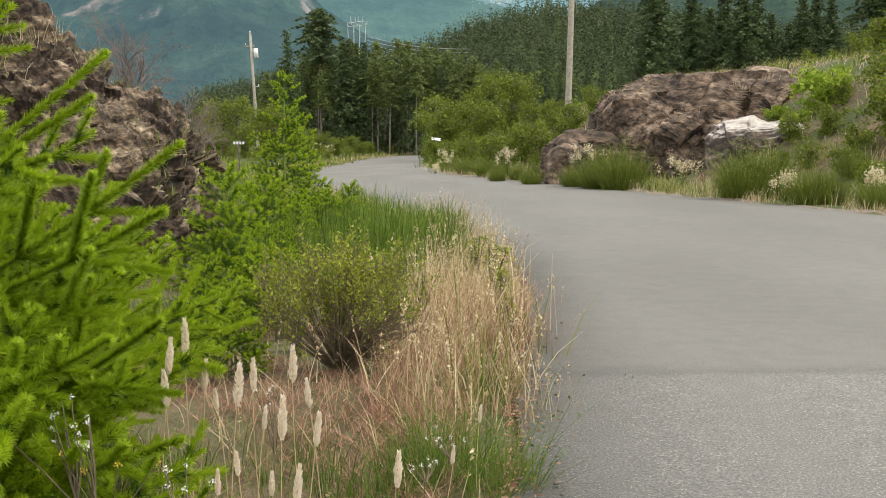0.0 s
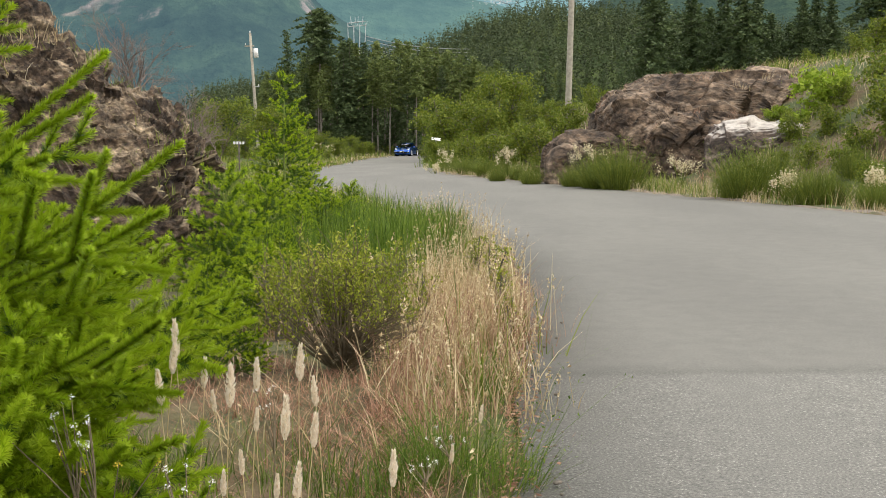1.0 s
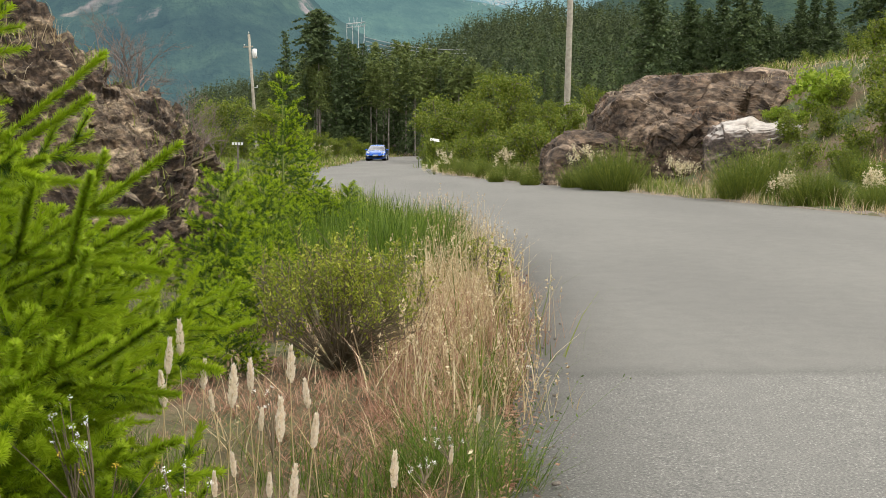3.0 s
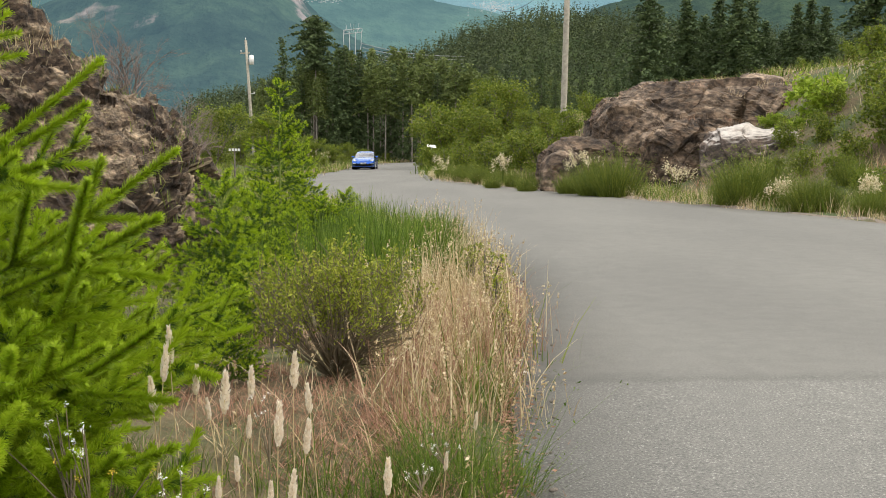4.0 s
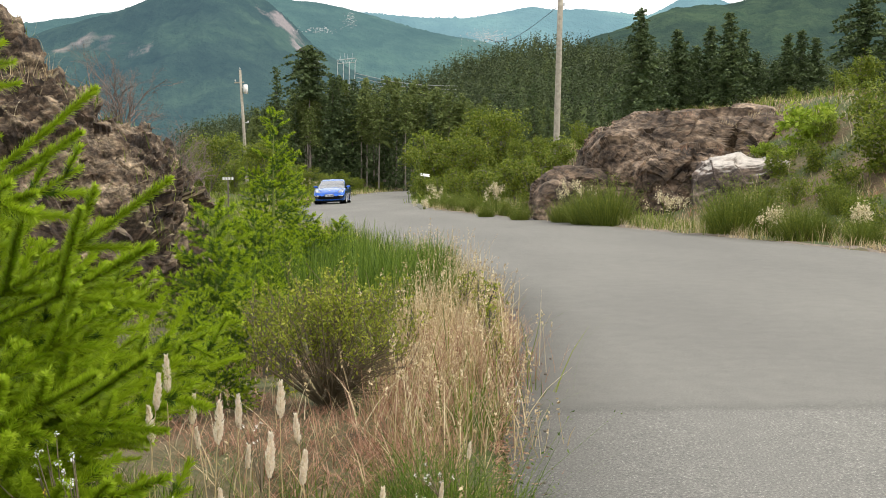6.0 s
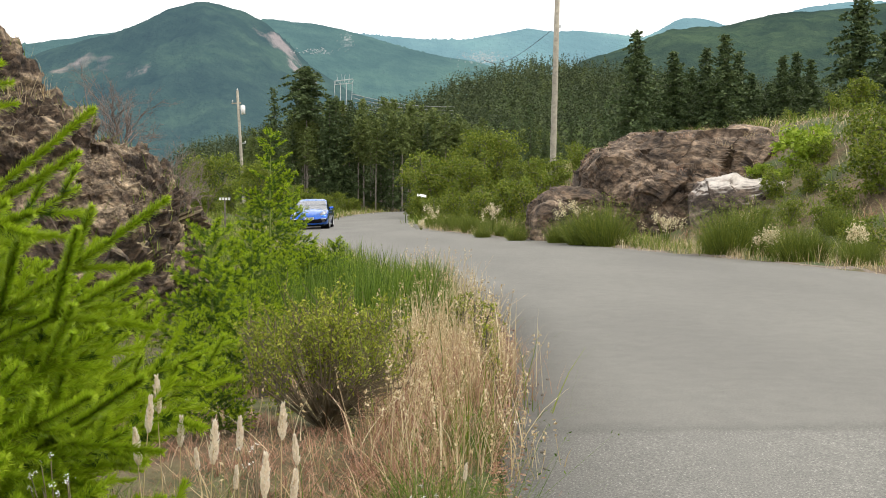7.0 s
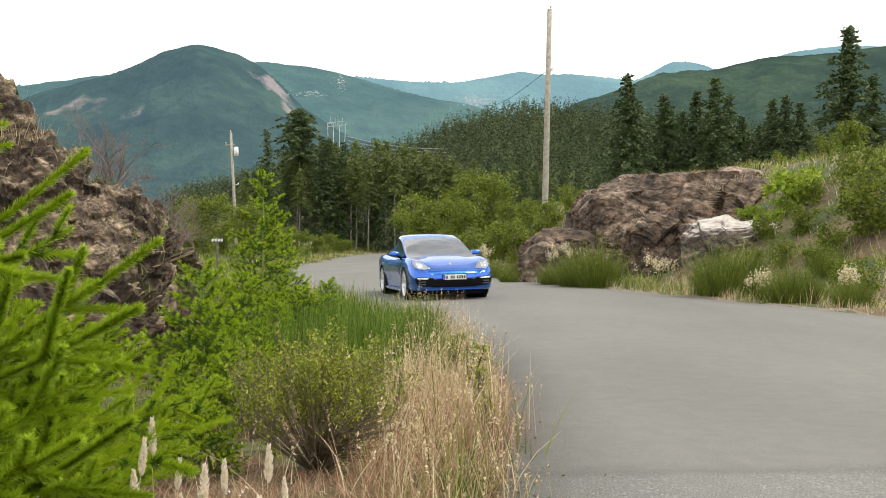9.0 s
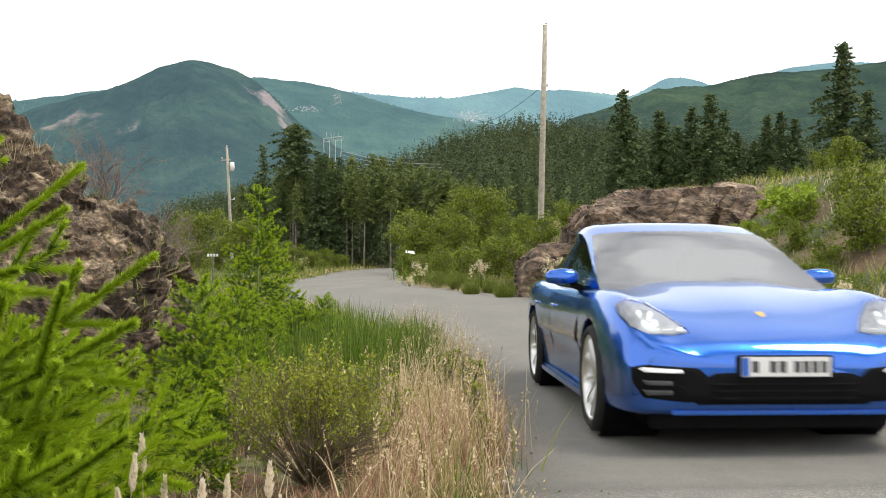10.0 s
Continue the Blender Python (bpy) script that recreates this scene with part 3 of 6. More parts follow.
# ---- trees and shrubs ----
def conifer(name, height, seed, bare, width, mat, label, per_m=7.5, spray=0.34, irregular=0.25, taper=0.9, bark=None):
    """A conifer: tapered trunk, and a crown of drooping boughs made of many small sprays."""
    rng = np.random.default_rng(seed)
    root = thing(name, None, None, label, "tree", "conifers")
    bend = rng.normal(0, 0.012, 2) * height
    u = np.linspace(0, 1, 9)
    path = np.stack([bend[0] * u ** 2, bend[1] * u ** 2, u * height * 0.98 - 0.3], 1)
    boughs, cs, ss = [], [], []
    n = int(per_m * height * (1 - bare))
    for i in range(n):
        h = bare + (1 - bare) * ((i + rng.random()) / n) ** 0.92
        reach = width * (max(0.03, 1 - (h - bare) / (1 - bare)) ** taper) * rng.uniform(1 - irregular * 1.6, 1 + irregular)
        if rng.random() < irregular * 0.35:
            reach *= 0.5
        az = i * 2.4 + rng.normal(0, 0.4)
        rise = rng.normal(0.02, 0.12) + 0.35 * h
        st = np.array([bend[0] * h * h, bend[1] * h * h, h * height - 0.3])
        k = max(3, int(reach / spray * 2.2))
        for j in range(k):
            q = (j + 0.5 + rng.random() * 0.5) / k
            c = st + np.array([math.cos(az), math.sin(az), 0]) * reach * q
            c[2] += reach * (rise * q - 0.42 * q * q)
            spread = spray * (0.35 + 0.5 * math.sin(min(1, q * 1.2) * math.pi))
            for _ in range(3):
                cs.append(c + rng.normal(0, 1, 3) * [spread, spread, spread * 0.4])
                ss.append(spray * rng.uniform(0.55, 1.15))
        if i % 3 == 0:
            boughs.append(np.array([st, st + np.array([math.cos(az) * reach * 0.8, math.sin(az) * reach * 0.8, reach * (rise * 0.8 - 0.27)])]))
    v, f = tubes([path], [(0.008 * height + 0.03, 0.015)], 7)
    v2, f2 = tubes(boughs, [(0.025, 0.008)] * len(boughs), 3)
    v, f = join([(v, f), (v2, f2)])
    part("trunk", mesh_from("trunk", v, f, True), bark or BARK, root)
    lv, lf = leaves(np.array(cs), spray, rng, 0.65, 1.6, np.array(ss))
    part("crown", mesh_from("crown", lv, lf), mat, root)
    return root


def leafy(name, height, width, seed, mat, label, leaf=0.11, count=2600, stems=5, category="shrub", low=0.15, gaps=0.5):
    """A broadleaf shrub: several limbs that fork, and leaves in uneven clumps round their ends."""
    rng = np.random.default_rng(seed)
    root = thing(name, None, None, label, category)
    paths, radii, tips = [], [], []
    for s in range(stems):
        az = s * 2 * math.pi / stems + rng.normal(0, 0.5)
        out = width * 0.5 * rng.uniform(0.25, 0.9)
        top = height * rng.uniform(0.55, 1.0)
        p = np.array([[0, 0, -0.15], [math.cos(az) * out * 0.3, math.sin(az) * out * 0.3, top * 0.4], [math.cos(az) * out * 0.75, math.sin(az) * out * 0.75, top * 0.8], [math.cos(az) * out, math.sin(az) * out, top]])
        paths.append(p)
        radii.append((0.012 * height + 0.006, 0.004))
        for b in range(7):
            q = rng.uniform(low, 1.0)
            base = np.array([np.interp(q * 3, [0, 1, 2, 3], p[:, c]) for c in range(3)])
            d = rng.normal(size=3) * [1, 1, 0.55]
            d /= np.linalg.norm(d)
            end = base + d * width * rng.uniform(0.12, 0.30)
            end[2] = max(end[2], height * 0.08)
            paths.append(np.array([base, (base + end) / 2 + [0, 0, 0.03 * height], end]))
            radii.append((0.006 * height, 0.003))
            tips.append(end)
            tips.append((base + end) / 2)
        tips.append(p[3])
    v, f = tubes(paths, radii, 4)
    part("limb_frame", mesh_from("limb_frame", v, f, True), BARK, root)
    tips = np.array(tips)
    w = rng.uniform(0.15, 1, len(tips)) ** (1 + gaps)
    pick = rng.choice(len(tips), count, p=w / w.sum())
    size = rng.uniform(0.45, 1.0, len(tips))[pick][:, None]
    c = tips[pick] + rng.normal(size=(count, 3)) * [width * 0.085, width * 0.085, height * 0.07] * size
    c[:, 2] = np.maximum(c[:, 2], 0.02)
    lv, lf = leaves(c, leaf, rng, 0.2, 1.5)
    part("crown", mesh_from("crown", lv, lf), mat, root)
    return root


def brush(name, height, width, seed, mat, label, count=900, thick=0.012, category="shrub", spread=0.45, leafy_stems=True):
    """A broom-like shrub of many upright thin green stems, with tiny leaves along them."""
    rng = np.random.default_rng(seed)
    root = thing(name, None, None, label, category)
    n = count
    r = np.sqrt(rng.random(n)) * width * 0.36
    az = rng.uniform(0, 2 * np.pi, n)
    roots = np.stack([r * np.cos(az), r * np.sin(az), np.full(n, -0.05)], 1)
    h = height * rng.uniform(0.45, 1.10, n) * (1 - 0.45 * (r / (width * 0.36)) ** 2)
    v, f = blades(roots, h, np.full(n, thick) * rng.uniform(0.7, 1.3, n), rng, spread * 0.55, 0.12, 3)
    lean = roots[:, :2] * (0.9 if spread > 1 else 0.5)
    vv = v.reshape(n, 8, 3)
    vv[:, :, :2] += lean[:, None] * np.repeat(np.linspace(0, 1, 4) ** 1.3, 2)[None, :, None] * height
    tagged(part("stem_clump", mesh_from("stem_clump", vv.reshape(-1, 3), f), mat, root), kind="stuff")
    if not leafy_stems:
        return root
    m = n * 2
    idx = rng.integers(0, n, m)
    seg = rng.integers(1, 4, m)
    c = vv[idx, seg * 2] + rng.normal(0, width * 0.02, (m, 3))
    lv, lf = leaves(c, thick * 2.0, rng, 0.0, 2.2)
    tagged(part("leaf_cover", mesh_from("leaf_cover", lv, lf), mat, root), kind="stuff")
    return root


def spot(px, dist):
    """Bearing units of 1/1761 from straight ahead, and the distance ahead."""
    return (px - 784) / 1761 * dist, dist


def on_land(px, dist, turn=0.0, scale=1.0, sink=0.0):
    x, y = spot(px, dist)
    return pose(x, y, float(land(x, y)) - sink, 0, 0, turn) @ Matrix.Scale(scale, 4)


def discard_unused(sources, used):
    for src in sources:
        if src not in used:
            for o in (*src.children_recursive, src):
                bpy.data.objects.remove(o)


def set_at(root, m):
    root.matrix_basis = m
    return root


def planted(src, m):
    """A copy that also takes the size in m."""
    ob = copy_thing(src, m)
    ob.matrix_basis = m
    return ob


def woods():
    rng = np.random.default_rng(77)
    firs = [conifer("fir_tree", 15.0, 100 + i, 0.06, 3.0 + 0.35 * i, CONIFER, "dark green fir tree at the wood's edge", 8.0, 0.30) for i in range(4)]
    pines = [conifer("pine_tree", 15.0, 200 + i, 0.46 + 0.05 * i, 2.5, PINE, "tall pine with a bare lower trunk in a dense stand", 10.0, 0.30, 0.45, 0.55, PINE_BARK) for i in range(4)]
    used = set()

    def put(src, m):
        if src in used:
            return planted(src, m)
        used.add(src)
        return set_at(src, m)

    # the stand beyond the bend, front rank to back rank
    for row, (dist, step_px) in enumerate(((122, 13), (130, 14), (140, 15), (152, 17))):
        px = 470
        while px < 1010:
            p = px + rng.normal(0, 4)
            d = dist + rng.normal(0, 2)
            x, y = spot(p, d)
            top = np.interp(p, [470, 520, 600, 700, 760, 840, 900, 1010], [8.0, 9.5, 12.0, 12.5, 12.0, 11.0, 9.0, 9.5]) + row * 0.9
            h = top * rng.uniform(0.82, 1.1)
            src = pines[rng.integers(4)] if rng.random() < 0.75 else firs[rng.integers(4)]
            put(src, on_land(p, d, rng.uniform(0, 360), h / 15.0))
            px += step_px * rng.uniform(0.7, 1.4)
    # the two that stand out over the rest
    put(pines[0], on_land(566, 128, 40, 17.5 / 15))
    big = conifer("pine_tree", 17.0, 321, 0.62, 3.4, CONIFER, "broad-topped dark pine rising over the stand", 16, 0.34, 0.35, 0.28, PINE_BARK)
    set_at(big, on_land(570, 124, 0, 1.0))
    put(firs[1], on_land(513, 118, 10, 13.8 / 15))
    # firs on the rise behind the outcrop
    bank = [conifer("fir_tree", 15.0, 500 + i, 0.04, 5.2 - 0.5 * i, CONIFER, "dark bushy fir on the rise behind the outcrop", 13.0, 0.36, 0.42, 0.72) for i in range(3)]
    for p, rise, d in ((1153, 297, 74), (1172, 215, 79), (1218, 262, 77), (1246, 235, 83), (1275, 268, 78), (1305, 292, 75), (1330, 262, 80), (1352, 225, 84), (1385, 210, 85), (1410, 255, 76), (1432, 262, 78), (1458, 250, 80), (1545, 384, 72), (1590, 300, 74), (1650, 280, 70), (1490, 170, 88), (1135, 190, 84), (1195, 190, 86), (1232, 200, 88), (1262, 205, 86), (1290, 215, 86), (1318, 215, 88), (1368, 190, 88), (1398, 205, 84), (1445, 200, 86), (1475, 190, 84)):
        x, y = spot(p, d)
        top = rise / 1761 * d + EYE
        put(bank[rng.integers(3)], on_land(p, d, rng.uniform(0, 360), (top - float(land(x, y))) / 14.6))
    # darker filling trees between the outcrop and the stand
    for p, rise, d in ((905, 120, 105), (935, 150, 110), (965, 170, 100), (990, 135, 92), (1035, 150, 90), (1065, 130, 95), (1095, 140, 88), (1010, 110, 84), (1120, 105, 86)):
        x, y = spot(p, d)
        put(firs[rng.integers(4)], on_land(p, d, rng.uniform(0, 360), (rise / 1761 * d + EYE - float(land(x, y))) / 14.6))
    discard_unused([*firs, *pines, *bank], used)


def wooded_hill():
    """The near hill behind the stand, and its cover of small firs."""
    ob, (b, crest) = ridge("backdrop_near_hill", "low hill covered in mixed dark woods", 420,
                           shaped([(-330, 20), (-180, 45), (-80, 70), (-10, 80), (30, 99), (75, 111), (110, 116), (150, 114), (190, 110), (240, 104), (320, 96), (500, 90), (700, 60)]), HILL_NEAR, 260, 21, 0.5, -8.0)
    rng = np.random.default_rng(5)
    me = ob.data
    co = np.zeros(len(me.vertices) * 3, dtype=np.float32)
    me.vertices.foreach_get("co", co)
    co = co.reshape(36, 420, 3)
    cs, ss = [], []
    for _ in range(8000):
        r, c = rng.integers(6, 28), rng.integers(35, 378)
        q = co[r, c] + rng.normal(0, 1, 3) * [2.5, 3, 0]
        h = rng.uniform(4.5, 11)
        for k in range(26):
            u = rng.random() ** 0.8
            w = h * 0.15 * (1 - u) + 0.08
            cs.append(q + np.array([rng.normal(0, w), rng.normal(0, w), u * h]))
            ss.append(rng.uniform(0.4, 0.85) * (1.2 - 0.6 * u))
    v, f = leaves(np.array(cs), 1.0, rng, 0.4, 1.5, np.array(ss))
    thing("hill_woods", mesh_from("hill_woods", v, f), FARWOOD, "dense far woods of small dark conifers on a hill", "trees", kind="stuff")


def shrubs():
    rng = np.random.default_rng(41)
    alders = [leafy("alder_bush", 5.0, 5.5, 300 + i, ALDER, "green alder bush beside the road", 0.145, 6500, 8) for i in range(3)]
    small = [leafy("green_bush", 2.0, 2.2, 320 + i, ALDER, "low green bush on the bank", 0.085, 2600, 7, low=0.1) for i in range(3)]
    brooms = [brush("broom_shrub", 1.6, 1.55, 340 + i, BROOM, "upright green broom shrub at the road's edge", 1000, 0.016) for i in range(3)]
    used = set()

    def put(src, m):
        if src in used:
            return planted(src, m)
        used.add(src)
        return set_at(src, m)

    for p, top, d in ((800, 97, 82), (775, 60, 90), (850, 85, 76), (895, 118, 80), (940, 70, 70), (640, 8, 112), (600, 12, 104), (560, 24, 94), (980, 62, 72), (1040, 85, 70),
                      (398, 74, 60), (436, 34, 66), (545, 26, 100), (590, 12, 108), (625, 14, 114), (655, 6, 116), (374, 34, 56), (478, 62, 74), (520, 42, 86), (340, 14, 72)):
        x, y = spot(p, d)
        h = top / 1761 * d + EYE - float(land(x, y))
        put(alders[rng.integers(3)], on_land(p, d, rng.uniform(0, 360), max(0.25, h / 5.0)))
    for p, d, s in ((770, 60, 0.9), (800, 55, 0.8), (830, 52, 1.0), (870, 50, 0.9), (900, 46, 0.9), (930, 44, 1.0), (960, 42, 0.9), (985, 46, 1.0), (1015, 47, 0.8), (1050, 50, 0.7),
                    (756, 78, 0.7), (690, 122, 0.6), (650, 118, 0.6), (615, 102, 0.6), (580, 86, 0.6), (545, 76, 0.7),
                    (1420, 40, 0.35), (1505, 36, 0.5), (1545, 33, 0.7), (1480, 29, 0.4), (1565, 27, 0.8), (1590, 24, 0.9), (1510, 24, 0.5), (1425, 25, 0.4), (1460, 27, 0.5), (1535, 21, 0.4), (1400, 28, 0.45), (1490, 23, 0.4), (1568, 19.5, 0.45), (1380, 26, 0.3)):
        put(small[rng.integers(3)], on_land(p, d, rng.uniform(0, 360), s))
    put(small[0], on_land(1470, 42, 50, 0.4))
    for p, d, s in ((1062, 27.6, 0.8), (1098, 26.9, 0.92), (1018, 29.0, 0.55), (1318, 21.5, 0.82), (1352, 21.8, 0.9), (1440, 19.3, 0.62), (1468, 19.2, 0.5), (1552, 17.6, 0.42), (880, 34, 0.4), (940, 31, 0.42), (1515, 22.5, 0.5)):
        put(brooms[int(p) % 3], on_land(p, d, rng.uniform(0, 360), s))
    # the low broom hedge along the asphalt's far edge
    for i, y in enumerate(np.arange(30.5, 50, 1.35)):
        k = float(slope(y))
        off = ROAD_WIDTH + 0.75 + 0.25 * math.sin(i * 2.3)
        x, yy = float(left_edge(y)) + off / math.hypot(1, k), y - off * k / math.hypot(1, k)
        put(brooms[i % 3], pose(x, yy, float(land(x, yy)), 0, 0, i * 77) @ Matrix.Scale(0.46 + 0.12 * math.sin(i * 1.7), 4))
    discard_unused([*alders, *small, *brooms], used)
    bright = leafy("green_shrub", 1.9, 2.3, 360, BRIGHT_LEAF, "bright green leafy shrub growing on the outcrop", 0.13, 2600, 8, low=0.05)
    x, y = spot(1448, 30)
    set_at(bright, pose(x, y, 1.75) @ Matrix.Scale(0.85, 4))
    for p, d, z, s in ((1370, 31, 1.7, 0.32), (1405, 29.5, 1.4, 0.38), (1525, 34, 2.5, 0.5), (1510, 30, 1.9, 0.45)):
        x, y = spot(p, d)
        planted(bright, pose(x, y, z, 0, 0, p) @ Matrix.Scale(s, 4))


woods()
wooded_hill()
shrubs()


# ---- poles and wires ----
def utility_pole(label, x, y, base, height, lean_x, with_box):
    root = thing("utility_pole", None, None, label, "pole")
    root.matrix_basis = pose(x, y, base, 0, lean_x, 0)
    v, f = tubes([np.array([[0, 0, -0.6], [0, 0, height * 0.5], [0, 0, height - 0.02], [0, 0, height]])], [np.array([0.16, 0.14, 0.115, 0.02])], 14)
    part("shaft", mesh_from("shaft", v, f, True), POLE_WOOD, root)

    def box(name, c, s, mat, note=""):
        bm = bmesh.new()
        bmesh.ops.create_cube(bm, size=1.0)
        for vert in bm.verts:
            vert.co = Vector((vert.co.x * s[0] + c[0], vert.co.y * s[1] + c[1], vert.co.z * s[2] + c[2]))
        bmesh.ops.bevel(bm, geom=bm.edges[:], offset=min(s) * 0.12, segments=2, affect="EDGES")
        return part(name, bm, mat, root, note)

    def insulator(c):
        q = np.array(c)
        v2, f2 = tubes([np.stack([q, q + [0, 0, 0.05], q + [0, 0, 0.06], q + [0, 0, 0.13], q + [0, 0, 0.2]])], [np.array([0.02, 0.02, 0.055, 0.05, 0.01])], 8)
        part("insulator", mesh_from("insulator", v2, f2, True), WHITE, root, "white porcelain insulator")
    if with_box:
        v2, f2 = tubes([np.array([[0.42, 0, height - 2.3], [0.42, 0, height - 2.28], [0.42, 0, height - 1.45], [0.42, 0, height - 1.40]])], [np.array([0.02, 0.22, 0.22, 0.02])], 16)
        part("transformer", mesh_from("transformer", v2, f2, True), WHITE, root, "pale grey drum transformer")
        box("bracket", (0.2, 0, height - 1.7), (0.35, 0.08, 0.08), METAL)
        box("crossarm", (-0.15, 0, height - 1.2), (0.9, 0.1, 0.12), POLE_WOOD)
        insulator((-0.5, 0, height - 1.1))
        insulator((0, 0, height))
        box("bracket", (0.25, 0, height - 5.0), (0.5, 0.06, 0.06), METAL)
        insulator((0.45, 0, height - 5.0))
    else:
        insulator((0.05, 0, height))
        box("bracket", (0.12, 0, height - 3.0), (0.2, 0.08, 0.16), METAL)
    return root


def poles():
    x, y = spot(1003, 49)
    utility_pole("weathered wooden utility pole on the grassy bank", x, y, 2.2, 10.5, 1.1, False)
    x, y = spot(459, 95)
    utility_pole("weathered wooden utility pole carrying a drum transformer", x, y, 0.5, 11.1, -3.0, True)


poles()


# ---- the car ----
def paint_material():
    m, t, b = material("blue_metallic_paint")
    flake = noise_at(t, 900.0, 1.0)
    t.links.new(ramp(t, flake, [(0.3, (0.0006, 0.088, 0.46)), (0.7, (0.0010, 0.130, 0.62))]), b.inputs["Base Color"])
    b.inputs["Metallic"].default_value = 0.85
    b.inputs["Specular Tint"].default_value = (0.55, 0.78, 1.0, 1)
    b.inputs["Roughness"].default_value = 0.27
    b.inputs["Coat Weight"].default_value = 1.0
    b.inputs["Coat Roughness"].default_value = 0.03
    b.inputs["Coat IOR"].default_value = 1.72
    return m


def glass_material(name, tint, ior):
    """Thin glass: tinted, and glossy by its own reflection."""
    m, t, b = material(name)
    clear = t.nodes.new("ShaderNodeBsdfTransparent")
    clear.inputs["Color"].default_value = (*tint, 1)
    gloss = t.nodes.new("ShaderNodeBsdfGlossy")
    gloss.inputs["Roughness"].default_value = 0.02
    gloss.inputs["Color"].default_value = (0.95, 0.97, 1.0, 1)
    fres = node(t, "ShaderNodeFresnel", IOR=ior)
    mx = t.nodes.new("ShaderNodeMixShader")
    t.links.new(fres.outputs[0], mx.inputs["Fac"])
    t.links.new(clear.outputs[0], mx.inputs[1])
    t.links.new(gloss.outputs[0], mx.inputs[2])
    t.links.new(mx.outputs[0], t.nodes["Material Output"].inputs["Surface"])
    return m


PAINT = paint_material()
CAR_GLASS = glass_material("tinted_car_glass", (0.34, 0.37, 0.40), 4.2)
LENS = glass_material("clear_lamp_lens", (0.93, 0.95, 0.97), 1.5)
BLACK = plain("black_plastic", (0.006, 0.006, 0.007), 0.6, vary=0.2)
BLACK.node_tree.nodes["Principled BSDF"].inputs["Specular IOR Level"].default_value = 0.08
RUBBER = plain("tyre_rubber", (0.016, 0.016, 0.016), 0.85, vary=0.3, scale=30)
ALLOY = plain("silver_alloy", (0.80, 0.81, 0.82), 0.28, 0.85, vary=0.06)
DARK_METAL = plain("dark_brake_metal", (0.12, 0.12, 0.125), 0.4, 0.8)
PLATE_WHITE = plain("plate_white", (0.78, 0.78, 0.77), 0.4, vary=0.03)
PLATE_BLUE = plain("plate_blue", (0.03, 0.12, 0.5), 0.4, vary=0.05)
GOLD = plain("gilt_badge", (0.75, 0.48, 0.16), 0.35, 0.6)
SATIN = plain("satin_trim", (0.35, 0.36, 0.38), 0.35, 0.6)
HOUSING = plain("silver_lamp_housing", (0.62, 0.63, 0.65), 0.28, 0.6, vary=0.3, scale=25)
VANE = plain("dark_grey_vane", (0.07, 0.07, 0.075), 0.4)
CABIN = plain("dark_cabin_leather", (0.02, 0.02, 0.022), 0.7, vary=0.2)
_m, _t, _b = material("daytime_lamp")
_b.inputs["Base Color"].default_value = (0.85, 0.88, 0.9, 1)
_b.inputs["Roughness"].default_value = 0.15
_b.inputs["Emission Color"].default_value = (1, 0.97, 0.9, 1)
_b.inputs["Emission Strength"].default_value = 0.1
LAMP = _m
_m, _t, _b = material("headlamp_bulb")
_b.inputs["Emission Color"].default_value = (1, 0.98, 0.93, 1)
_b.inputs["Emission Strength"].default_value = 1.1
BULB = _m


def spline(xs, ys, x):
    """Smooth interpolation through points, with no overshoot (monotone cubic)."""
    xs, ys, x = np.asarray(xs, float), np.asarray(ys, float), np.asarray(x, float)
    h = np.diff(xs)
    d = np.diff(ys) / h
    m = np.zeros(len(xs))
    m[0], m[-1] = d[0], d[-1]
    for i in range(1, len(xs) - 1):
        m[i] = 0 if d[i - 1] * d[i] <= 0 else (h[i - 1] + h[i]) / (h[i - 1] / d[i] + h[i] / d[i - 1])
    i = np.clip(np.searchsorted(xs, x) - 1, 0, len(xs) - 2)
    u = (x - xs[i]) / h[i]
    return (ys[i] * (1 + 2 * u) * (1 - u) ** 2 + h[i] * m[i] * u * (1 - u) ** 2 + ys[i + 1] * u * u * (3 - 2 * u) + h[i] * m[i + 1] * u * u * (u - 1))


def smooth_profile(pts, count):
    """Catmull-Rom along (n, 2) control points."""
    p = np.asarray(pts, float)
    p = np.vstack([2 * p[0] - p[1], p, 2 * p[-1] - p[-2]])
    out = []
    n = len(pts) - 1
    for u in np.linspace(0, n - 1e-6, count):
        i = int(u)
        f = u - i
        a, b, c, d = p[i], p[i + 1], p[i + 2], p[i + 3]
        out.append(0.5 * (2 * b + (c - a) * f + (2 * a - 5 * b + 4 * c - d) * f * f + (3 * b - a - 3 * c + d) * f ** 3))
    return np.array(out)


# along the car: nose at y = -2.5, tail at y = 2.5, wheels at -1.55 and 1.40
CAR_Y = [-2.50, -2.46, -2.38, -2.25, -2.05, -1.80, -1.50, -1.20, -0.90, -0.3, 0.4, 1.0, 1.5, 2.0, 2.3, 2.44, 2.5]
CAR_W = [0.62, 0.775, 0.868, 0.922, 0.95, 0.964, 0.968, 0.962, 0.955, 0.948, 0.952, 0.966, 0.975, 0.945, 0.87, 0.76, 0.62]
CAR_TOP = [0.585, 0.635, 0.688, 0.750, 0.825, 0.890, 0.945, 0.988, 1.006, 1.01, 1.0, 1.0, 1.0, 1.0, 0.99, 0.95, 0.90]
CAR_CREST = [0.57, 0.62, 0.680, 0.765, 0.868, 0.925, 0.948, 0.942, 0.935, 0.94, 0.95, 0.975, 0.99, 0.975, 0.94, 0.90, 0.85]
